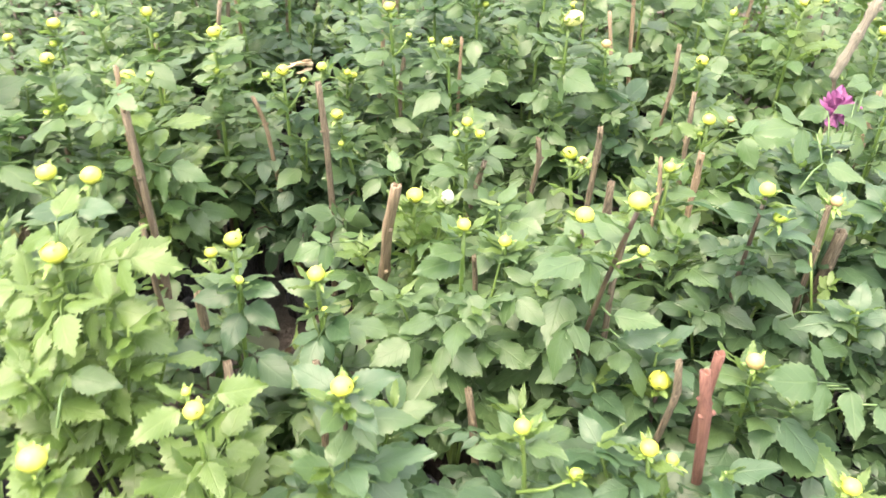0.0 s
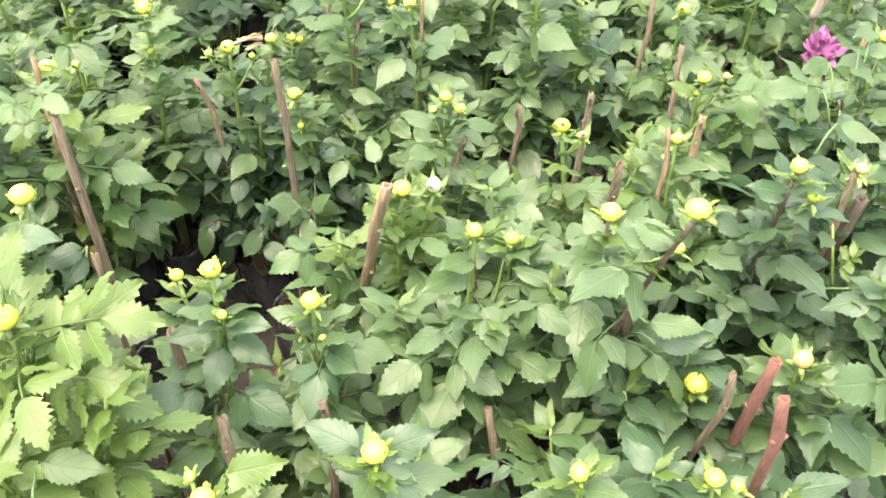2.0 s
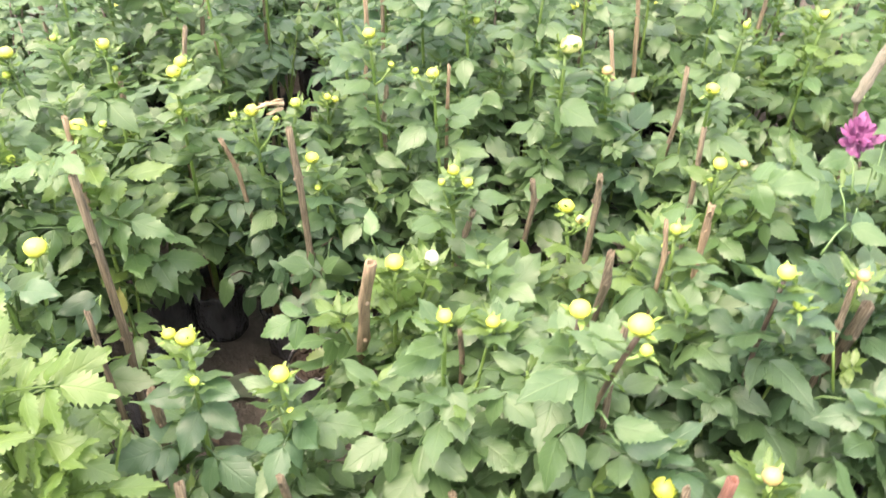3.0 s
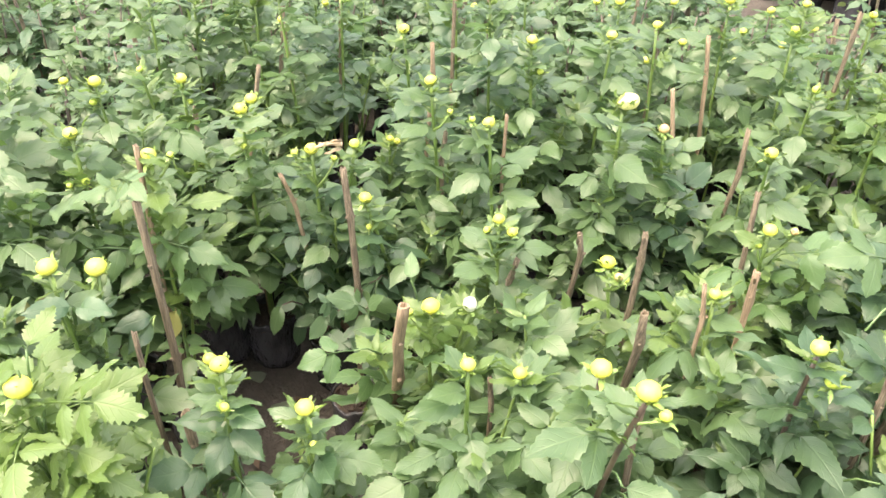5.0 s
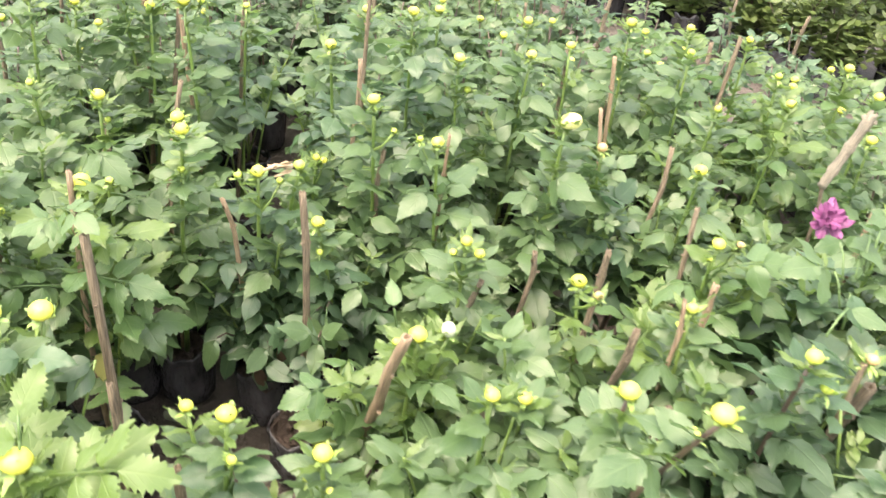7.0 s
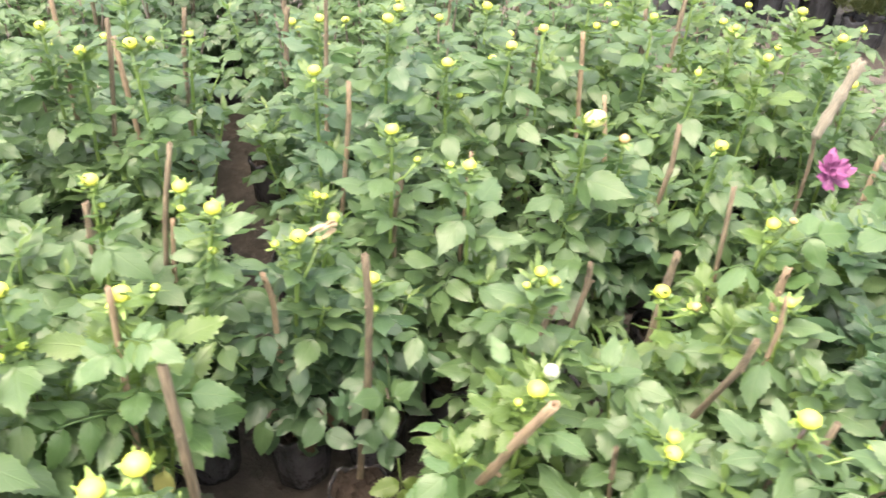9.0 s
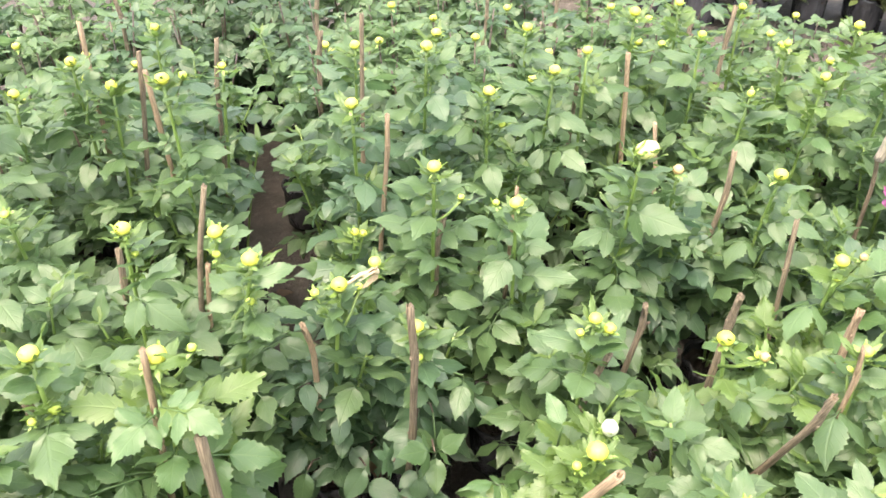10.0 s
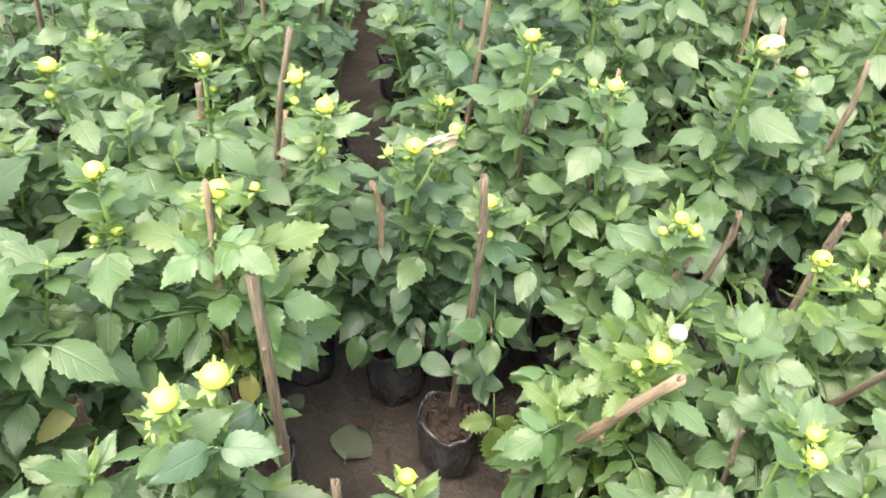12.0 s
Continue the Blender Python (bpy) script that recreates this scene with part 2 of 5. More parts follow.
def leaf_mesh(name, material, pairs, teeth, bite, width, seed, droop=0.22, hang=0.0, short=False):
    """A pinnate leaf of unit length: petiole along x, pairs of stalked side leaflets and a larger end leaflet."""
    rng = random.Random(seed)
    verts, faces, uvs = [], [], []
    taper = rng.choice((0.95, 1.05, 1.2, 1.35))
    width *= 1.1 - 0.25 * (taper - 0.85)
    arch = lambda s: Vector((s, 0, (0.10 + 0.5 * hang) * s - (0.16 + 1.1 * hang) * s * s))
    reach = (0.08, 0.30 if short else 0.42, 0.44 if short else 0.56)[pairs]
    joints = ((), (0.20 if short else 0.31,), (0.14, 0.33) if short else (0.24, 0.44))[pairs]
    tv, tf = tube([arch(reach * k / 3) for k in range(4)], [0.013, 0.011, 0.010, 0.008], 4)
    verts.extend(tv)
    faces.extend(tf)
    uvs.extend([(0.30, 0.70)] * len(tv))
    for k, s in enumerate(joints):
        at = arch(s)
        for side in (-1, 1):
            ln = (0.42 if pairs == 1 else 0.33 + 0.05 * k) * rng.uniform(0.88, 1.12)
            turn = side * rng.uniform(56, 84)
            m = pose(at.x, at.y, at.z, side * rng.uniform(-20, 6), rng.uniform(-8, 12) + 26 * hang, turn) @ Matrix.Translation((0.022, 0, 0))
            leaflet(verts, faces, uvs, m, ln, ln * width * rng.uniform(0.9, 1.1), teeth, bite, droop * rng.uniform(0.5, 1.7), rng.uniform(0.06, 0.42), rng.uniform(0.02, 0.06), rng, taper)
    at = arch(reach)
    end_len = (0.92, 0.66 if short else 0.56, 0.52 if short else 0.44)[pairs]
    m = pose(at.x, at.y, at.z, rng.uniform(-14, 14), rng.uniform(-4, 18) + 55 * hang, rng.uniform(-12, 12))
    leaflet(verts, faces, uvs, m, end_len, end_len * width * rng.uniform(0.95, 1.1), teeth, bite, droop, rng.uniform(0.06, 0.40), rng.uniform(0.02, 0.06), rng, taper)
    return mesh_of(name, [tuple(v) for v in verts], faces, material, uvs)


# Leaf meshes by tone and size: big five-part, three-part and single blades.
LEAVES = {}


def shoot_mesh(name, material, teeth, bite, width, seed):
    """A young side shoot: a short stalk with pairs of small pointed leaves and a tuft at its tip."""
    rng = random.Random(seed)
    verts, faces, uvs = [], [], []
    tv, tf = tube([(0, 0, 0), (0.22, 0, 0.05), (0.46, 0, 0.16)], [0.016, 0.013, 0.010], 5)
    verts.extend(tv)
    faces.extend(tf)
    uvs.extend([(0.30, 0.70)] * len(tv))
    for k, (s, z) in enumerate(((0.20, 0.045), (0.36, 0.11), (0.47, 0.165))):
        for side in range(2 if k < 2 else 3):
            turn = (90 + 180 * side if k < 2 else -50 + 50 * side) + rng.uniform(-32, 32)
            ln = rng.uniform(0.36, 0.52) * (1.0 - 0.12 * k)
            m = pose(s, 0, z, rng.uniform(-25, 25), rng.uniform(-42, 4), turn)
            leaflet(verts, faces, uvs, m, ln, ln * width * rng.uniform(0.85, 1.1), teeth, bite, rng.uniform(0.05, 0.35), rng.uniform(0.15, 0.5), 0.04, rng)
    return mesh_of(name, [tuple(v) for v in verts], faces, material, uvs)


for tone, teeth, bite, width in (("dark", 8, 0.060, 0.31), ("deep", 8, 0.060, 0.31), ("mid", 8, 0.075, 0.295), ("fresh", 8, 0.095, 0.285), ("lime", 8, 0.155, 0.265), ("faded", 6, 0.05, 0.27), ("withered", 6, 0.05, 0.22), ("dull", 8, 0.04, 0.42)):
    sag = 0.45 if tone == "lime" else 1.0
    LEAVES[tone] = {
        "five": [leaf_mesh("leaf_five", LEAF[tone], 2, teeth, bite, width, 11 + k, 0.10 + 0.05 * k, sag * (0.10 + 0.11 * k)) for k in range(6)],
        "three": [leaf_mesh("leaf_three", LEAF[tone], 1, teeth, bite, width * 1.04, 31 + k, 0.10 + 0.05 * k, sag * (0.12 + 0.13 * k)) for k in range(5)],
        "crisp": [leaf_mesh("leaf_crisp", LEAF[tone], 1 + k % 2, teeth, bite, width, 71 + k, 0.10 + 0.04 * k, 0.08 * k, True) for k in range(6)],
        "single": [leaf_mesh("leaf_single", LEAF[tone], 0, teeth + 2, bite, width * 0.86, 51 + k, 0.05 + 0.08 * k, 0.0) for k in range(4)],
        "narrow": [leaf_mesh("leaf_narrow", LEAF[tone], 0, teeth, bite, width * 0.55, 91 + k, 0.04 + 0.08 * k, 0.0) for k in range(3)],
        "shoot": [shoot_mesh("side_shoot", LEAF[tone], 6, bite, width * 0.9, 151 + k) for k in range(5)],
    }


COARSE = {t: [leaf_mesh("leaf_coarse", LEAF[t], 1 + k % 2, 4, 0.06, 0.30, 131 + k, 0.14 + 0.05 * k, 0.15 * k, k < 2) for k in range(5)] for t in ("dark", "deep", "mid", "fresh", "lime")}


def bud_mesh(name, material, flat=0.84, ridges=8, depth=0.11):
    """A closed flower head: overlapping petals wrapped round a flattened ball of unit width."""
    verts, faces = [], []
    rows, cols = 10, 24
    for r in range(rows + 1):
        th = math.pi * r / rows
        for c in range(cols):
            ph = 2 * math.pi * c / cols
            swirl = ph * ridges + 2.6 * th
            lap = ((swirl / (2 * math.pi)) % 1.0) - 0.5
            rad = 0.5 * (1 + depth * lap * math.sin(th) ** 0.8)
            z = rad * math.cos(th) * flat
            if th < 0.7:
                z -= 0.035 * (1 - th / 0.7) ** 2
            verts.append((rad * math.sin(th) * math.cos(ph), rad * math.sin(th) * math.sin(ph), z + 0.5 * flat))
    for r in range(rows):
        for c in range(cols):
            d = (c + 1) % cols
            faces.append((r * cols + c, (r + 1) * cols + c, (r + 1) * cols + d, r * cols + d))
    return mesh_of(name, verts, faces, material)


def bract_mesh(name, length, width, curl):
    verts, faces, uvs = [], [], []
    rng = random.Random(5)
    leaflet(verts, faces, uvs, Matrix(), length, width, 3, 0.0, curl, 0.35, 0.0, rng)
    verts = [Vector((v.x, v.y, v.z)) for v in verts]
    thick = [(v.x, v.y, v.z - 0.03) for v in verts]
    return mesh_of(name, [tuple(v) for v in verts] + thick, faces + [tuple(q + len(verts) for q in f)[::-1] for f in faces], BRACT)


BUDS = {"yellow": bud_mesh("bud_yellow", BUD_YELLOW), "green": bud_mesh("bud_green", BUD_GREEN, 0.92, 7, 0.09), "blush": bud_mesh("bud_blush", BUD_BLUSH, 0.9, 8, 0.12), "pale": bud_mesh("bud_pale", BUD_PALE, 1.15, 6, 0.14), "cream": bud_mesh("bud_cream", BUD_CREAM, 1.36, 7, 0.10)}


def calyx_mesh(name, seed):
    """A collar of narrow young leaves and reflexed bracts below a bud."""
    rng = random.Random(seed)
    verts, faces, uvs = [], [], []
    for k in range(11):
        up = rng.uniform(-60, 30) if k < 7 else rng.uniform(-75, -40)
        ln = rng.uniform(0.55, 0.95) if k < 7 else rng.uniform(0.8, 1.3)
        m = pose(0, 0, -0.12, 0, 0, 51.4 * k + rng.uniform(-20, 20)) @ pose(0.14, 0, 0, rng.uniform(-20, 20), up, 0)
        leaflet(verts, faces, uvs, m, ln, ln * rng.uniform(0.15, 0.22), 4, 0.10, rng.uniform(-0.3, 0.5), 0.4, 0.04, rng)
    return mesh_of(name, [tuple(v) for v in verts], faces, YOUNG, uvs)


CALYX = [calyx_mesh("calyx", 200 + k) for k in range(4)]
BRACT_OPEN = bract_mesh("bract_open", 0.54, 0.16, 0.16)
BRACT_TIGHT = bract_mesh("bract_tight", 0.75, 0.13, -0.25)


def stake_mesh(kind, length, width, seed):
    """A dried hollow flower stalk along z from its foot: ribbed, swollen at its nodes with stubs of old branches, bent there, cut off hollow at the top."""
    rng = random.Random(seed)
    verts, faces = [], []
    n, sides = 19, 10
    nodes = [rng.uniform(0.50, 0.62), rng.uniform(0.80, 0.90), rng.uniform(0.2, 0.3)]
    kinks = [(s, rng.uniform(-0.02, 0.02) * (kind != "grey"), rng.uniform(-0.02, 0.02) * (kind != "grey")) for s in nodes]
    rib = [rng.uniform(0.82, 1.12) for k in range(sides)]

    def axis(s):
        x = sum(dx * (min(s, q) / q if s < q else (1 - s) / (1 - q)) for q, dx, dy in kinks)
        y = sum(dy * (min(s, q) / q if s < q else (1 - s) / (1 - q)) for q, dx, dy in kinks)
        return 0.45 * x, 0.45 * y

    for i in range(n):
        s = i / (n - 1)
        swell = 1.0 + sum(0.28 * math.exp(-((s - q) * length / 0.009) ** 2) for q in nodes) + 0.10 * (1 - s)
        ox, oy = axis(s)
        for k in range(sides):
            w = 2 * math.pi * k / sides + 0.25 * s
            r = 0.5 * width * swell * rib[k] * rng.uniform(0.94, 1.06)
            z = s * length + (rng.uniform(-0.003, 0.003) if i == n - 1 else 0.0)
            verts.append((r * math.cos(w) + ox, r * 0.85 * math.sin(w) + oy, z))
    for i in range(n - 1):
        for k in range(sides):
            j = (k + 1) % sides
            faces.append((i * sides + k, i * sides + j, (i + 1) * sides + j, (i + 1) * sides + k))
    faces.append(tuple(range(sides))[::-1])
    rim = (n - 1) * sides
    for depth in (0.001, -0.018):
        for k in range(sides):
            p = verts[rim + k]
            verts.append((p[0] * 0.62, p[1] * 0.62, p[2] + depth))
    for ring in (0, 1):
        for k in range(sides):
            j = (k + 1) % sides
            o = rim + ring * sides
            faces.append((o + k, o + j, o + sides + j, o + sides + k))
    faces.append(tuple(rim + 2 * sides + k for k in range(sides)))
    for q in nodes[:2]:
        ox, oy = axis(q)
        t = rng.uniform(0, 6.28)
        for side in (0, math.pi):
            d = Vector((math.cos(t + side), math.sin(t + side), 0.8)) * width * rng.uniform(0.5, 0.85)
            p = Vector((ox, oy, q * length))
            tv, tf = tube([tuple(p), tuple(p + d)], [0.30 * width, 0.22 * width], 5)
            o = len(verts)
            verts.extend(tuple(v) for v in tv)
            faces.extend(tuple(v + o for v in f) for f in tf)
    return mesh_of("stake_" + kind, verts, faces, STAKE[kind])


def bag_meshes(seed):
    """A crumpled black grow bag with a rolled lip, and the lumpy soil in it."""
    rng = random.Random(seed)
    verts, faces = [], []
    prof = [(0.0, 0.002), (0.044, 0.0), (0.052, 0.012), (0.055, 0.05), (0.056, 0.09), (0.055, 0.125), (0.057, 0.136), (0.060, 0.130), (0.058, 0.118)]
    cols = 40
    ph = [rng.uniform(0, 6.28) for _ in range(6)]
    for i, (r, z) in enumerate(prof):
        for c in range(cols):
            w = 2 * math.pi * c / cols
            k = 1 + 0.030 * math.sin(3 * w + ph[0] + 9 * z) + 0.025 * math.sin(7 * w + ph[1] - 40 * z) + 0.018 * math.sin(13 * w + ph[2] + 60 * z)
            dz = 0.006 * math.sin(4 * w + ph[3]) + 0.004 * math.sin(9 * w + ph[4]) if i > 3 else 0.0
            verts.append((r * k * math.cos(w), r * k * math.sin(w), z + dz))
    for i in range(len(prof) - 1):
        for c in range(cols):
            d = (c + 1) % cols
            faces.append((i * cols + c, i * cols + d, (i + 1) * cols + d, (i + 1) * cols + c))
    bag = mesh_of("grow_bag", verts, faces, BAG)
    verts, faces = [(0, 0, 0.122)], []
    rings, cols = 7, 22
    for i in range(1, rings + 1):
        for c in range(cols):
            w = 2 * math.pi * c / cols
            r = 0.0555 * i / rings
            z = 0.118 + 0.016 * noise.noise(Vector((r * 60 * math.cos(w) + seed, r * 60 * math.sin(w), 0.0))) + 0.012 * noise.noise(Vector((r * 140 * math.cos(w), r * 140 * math.sin(w) + seed, 3.0)))
            verts.append((r * math.cos(w), r * math.sin(w), z - (0.006 if i == rings else 0)))
    for c in range(cols):
        faces.append((0, 1 + c, 1 + (c + 1) % cols))
    for i in range(rings - 1):
        for c in range(cols):
            d = (c + 1) % cols
            faces.append((1 + i * cols + c, 1 + (i + 1) * cols + c, 1 + (i + 1) * cols + d, 1 + i * cols + d))
    return bag, mesh_of("soil", verts, faces, SOIL, smooth=False)


BAGS = [bag_meshes(k) for k in range(4)]


# ---------------------------------------------------------------- a plant
def aim(at, d, roll=0.0):
    """A pose at a point whose x axis runs along d and whose z axis stays as near up as it can."""
    x = Vector(d).normalized()
    y = Vector((0, 0, 1)).cross(x)
    y = y.normalized() if y.length > 1e-4 else Vector((0, 1, 0))
    z = x.cross(y)
    return Matrix.Translation(at) @ Matrix((x, y, z)).transposed().to_4x4() @ pose(0, 0, 0, roll)


def add_leaf(plant, at, azimuth, rise, size, tone, kind, rng):
    d = (math.cos(azimuth) * math.cos(rise), math.sin(azimuth) * math.cos(rise), math.sin(rise))
    me = rng.choice(LEAVES[tone][kind])
    return part("side_shoot" if kind == "shoot" else "leaf", me, plant, aim(at, d, rng.gauss(0, 17)) @ Matrix.Scale(size, 4))


def add_bud(plant, at, size, kind, lean, rng, bracts=5):
    tilt = pose(0, 0, 0, lean[0] + rng.uniform(-9, 9), lean[1] + rng.uniform(-9, 9), rng.uniform(0, 360))
    if kind == "cream":
        tilt = pose(0, 0, 0, 14, 70, 0)
    size *= 0.82
    m = Matrix.Translation(at) @ tilt @ Matrix.Translation((0, 0, -0.4 * size)) @ Matrix.Scale(size, 4)
    bud = part("flower_bud", BUDS[kind], plant, m)
    if size > 0.009:
        part("calyx", rng.choice(CALYX), bud, pose(0, 0, 0, 0, 0, rng.uniform(0, 360)) @ Matrix.Scale(0.88 if size > 0.018 else 1.15, 4))
    for k in range(bracts):
        a = 360.0 * k / bracts + rng.uniform(-14, 14)
        if kind == "green":
            part("bract", BRACT_TIGHT, bud, pose(0, 0, 0.02, 0, 0, a) @ pose(0.20, 0, 0, 0, -62 + rng.uniform(-10, 14), 0))
        else:
            part("bract", BRACT_OPEN, bud, pose(0, 0, 0.10, 0, 0, a) @ pose(0.26, 0, 0, 0, rng.uniform(-62, 10), 0))
    return bud


def add_stake(plant, base, top, foot, kind, width, seed):
    foot, top = Vector(foot) - base, Vector(top) - base
    d = top - foot
    m = Matrix.Translation(foot) @ d.to_track_quat("Z", "Y").to_matrix().to_4x4()
    return part("stake", stake_mesh(kind, d.length, width, seed), plant, m)


def grow_stem(plant, base, top, rng, tone, young, stem, vigour, size, floor, rosette=1, neck=0.028):
    """A stem from the soil to a place, with opposite leaves at its nodes, the pairs turned a quarter from node to node."""
    a, c = Vector((rng.uniform(-0.012, 0.012), rng.uniform(-0.012, 0.012), 0.11)), Vector(top) - base
    b = Vector((a.x + 0.35 * (c.x - a.x), a.y + 0.35 * (c.y - a.y), a.z + 0.55 * (c.z - a.z)))
    along = lambda s: a * (1 - s) ** 2 + b * 2 * s * (1 - s) + c * s * s
    n = 9
    r0 = 0.0045 * vigour
    v, f = tube([along(i / (n - 1)) for i in range(n)], [r0 * (1 - 0.38 * i / (n - 1)) for i in range(n)], 7)
    part("stem", mesh_of("stem", [tuple(q) for q in v], f, stem), plant)
    turn = rng.uniform(0, math.pi)
    span = c.z - a.z
    below, step, k = neck, 0.030, 0
    sprigs = tone == "lime"
    while c.z - below > floor:
        at = along(1.0 - min(0.97, 0.90 * below / span))
        for side in (0, math.pi):
            az = turn + side + rng.uniform(-0.35, 0.35)
            if k == 0:
                kind, ln, rise, tn = "single", size * rng.uniform(0.32, 0.48), rng.uniform(0.45, 1.0), young
                add_leaf(plant, at - Vector((0, 0, 0.010)), az + 1.57, rng.uniform(0.4, 0.9), size * rng.uniform(0.34, 0.50), tn, "single", rng)
                for q in range(rosette + (rosette > 1)):
                    add_leaf(plant, along(1.0 - 0.5 * neck / span), az + rng.uniform(0.3, 2.8), rng.uniform(0.5, 1.15), size * rng.uniform(0.24, 0.42), "lime", "narrow", rng)
            elif k == 1:
                kind, ln, rise, tn = ("single" if rng.random() < 0.15 else "crisp"), size * rng.uniform(0.50, 0.74), rng.uniform(0.30, 0.80), young
            elif k < 4:
                kind, ln, rise = ("crisp" if rng.random() < 0.6 else "three"), size * rng.uniform(0.75, 1.02), rng.uniform(0.15, 0.65)
                tn = young if rng.random() < 0.3 else tone
                if sprigs:
                    kind = "crisp"
            elif sprigs:
                kind, ln, rise, tn = rng.choice(("crisp", "crisp", "shoot", "five")), size * rng.uniform(0.85, 1.1), rng.uniform(0.0, 0.55), tone
            else:
                kind, ln, rise, tn = rng.choice(("five", "five", "five", "five", "three", "three", "shoot", "shoot")), size * rng.uniform(0.85, 1.15), rng.uniform(-0.25, 0.45), tone
                if k > 5 and rng.random() < 0.01:
                    tn = "faded"
            add_leaf(plant, at, az, rise, ln, tn, kind, rng)
            if k in (2, 3, 4) and rng.random() < 0.55:
                add_leaf(plant, at + Vector((0, 0, 0.006)), az + rng.uniform(-0.5, 0.5), rng.uniform(0.5, 1.0), size * rng.uniform(0.40, 0.58), "lime" if k < 3 else young, "shoot", rng)
        turn += math.pi / 2 + rng.uniform(-0.3, 0.3)
        k += 1
        step = min(step + 0.007, 0.052)
        below += step * rng.uniform(0.85, 1.15)


# "dark" plants carry their shade in the leaf colour.
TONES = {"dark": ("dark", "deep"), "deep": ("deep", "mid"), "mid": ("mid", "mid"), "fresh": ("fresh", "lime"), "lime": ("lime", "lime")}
WORDS = {"dark": "shade-darkened green", "deep": "deep green", "mid": "green", "fresh": "fresh light green", "lime": "bright lime-green"}
count = [0]


def dahlia(base, buds, tone="mid", stakes=(), side=2, size=0.130, dark=False, label="", extra_top=0.50, floor=0.23, reach=0.10, neck=0.030, key=""):
    """A potted dahlia. buds: (x, y, z, width, kind); stakes: (top, foot, kind, width); side: stems without a flower."""
    count[0] += 1
    seed = count[0]
    rng = random.Random(1000 + seed)
    base = Vector((*base, 0.0))
    plant = new("dahlia_plant")
    plant.location = base
    plant.empty_display_size = 0.05
    bag, soil = BAGS[seed % 4]
    spun = pose(0, 0, 0, 0, 0, rng.uniform(0, 360))
    part("grow_bag", bag, plant, spun, "black polythene grow bag")
    part("soil", soil, plant, spun)
    main, young = TONES[tone]
    stem = STEM_DARK if dark else STEM_GREEN
    big = [q for q in buds if q[3] >= 0.021] or list(buds[:1])
    for x, y, z, w, kind in buds:
        if (x, y, z, w, kind) in big:
            grow_stem(plant, base, (x, y, z - 0.4 * w), rng, main, young, stem, 1.0, size, floor, 2, neck)
        add_bud(plant, Vector((x, y, z)) - base, w, kind, (0, 0), rng, 4 if w >= 0.021 else 3 if w > 0.017 else 0)
        if (x, y, z, w, kind) not in big:
            near = min(big, key=lambda q: (q[0] - x) ** 2 + (q[1] - y) ** 2)
            root = Vector((near[0], near[1], min(near[2], z) - 0.05))
            p0, p1 = root - base, Vector((x, y, z - 0.4 * w)) - base
            v, f = tube([p0, (p0 + p1) / 2 + Vector((0, 0, -0.006)), p1], [0.0024, 0.002, 0.002], 6)
            part("stem", mesh_of("twig", [tuple(q) for q in v], f, STEM_GREEN), plant)
            for q in range(2):
                add_leaf(plant, p1 - Vector((0, 0, 0.012)), rng.uniform(0, 6.28), rng.uniform(0.3, 1.0), size * rng.uniform(0.26, 0.40), young, "narrow", rng)
    for k in range(side):
        a = 6.28 * (k + rng.uniform(0.1, 0.9)) / side + seed
        r = rng.uniform(0.4, 1.0) * reach
        grow_stem(plant, base, base + Vector((r * math.cos(a), r * math.sin(a), extra_top * rng.uniform(0.74, 1.0))), rng, main, young, STEM_GREEN, 0.7, size, floor, 1, 0.008)
    for top, foot, kind, width in stakes:
        add_stake(plant, base, top, foot, kind, 0.78 * width, seed)
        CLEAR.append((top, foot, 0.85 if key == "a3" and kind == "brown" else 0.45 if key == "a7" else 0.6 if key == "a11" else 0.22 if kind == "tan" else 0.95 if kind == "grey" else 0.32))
    low_foliage(plant, seed, main)
    what = label or f"dahlia with {WORDS[tone]} leaves" + (" and yellow buds" if buds else "") + " in grow bag"
    tagged(plant, what, "plant", "dahlias in grow bags")
    if key:
        PLANTS[key] = plant
    return plant


def accent(plant, node, tip, tone, kind):
    """A leaf that stands out, on its own petiole, its face turned a little to the south."""
    count[0] += 1
    rng = random.Random(count[0])
    base = plant.location
    p, q = Vector(node) - base, Vector(tip) - base
    x = (q - p).normalized()
    up = Vector((0, -0.55, 0.85))
    y = up.cross(x).normalized()
    m = Matrix.Translation(p) @ Matrix((x, y, x.cross(y))).transposed().to_4x4() @ Matrix.Scale(min((q - p).length * 1.05, 0.064 if kind in ("single", "shoot") else 0.155 if kind == "five" and tone == "fresh" else 0.125), 4)
    part("large_leaf", rng.choice(LEAVES[tone][kind]), plant, m)
    root = Vector((0.35 * p.x, 0.35 * p.y, max(0.12, p.z - 0.06)))
    if (root - p).length > 0.06:
        root = p + (root - p).normalized() * 0.06
    v, f = tube([root, (root + p) / 2 + Vector((0, 0, 0.008)), p], [0.0018, 0.0015, 0.0013], 6)
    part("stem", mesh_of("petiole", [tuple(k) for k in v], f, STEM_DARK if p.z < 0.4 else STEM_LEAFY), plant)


PLANTS = {}
CLEAR = []


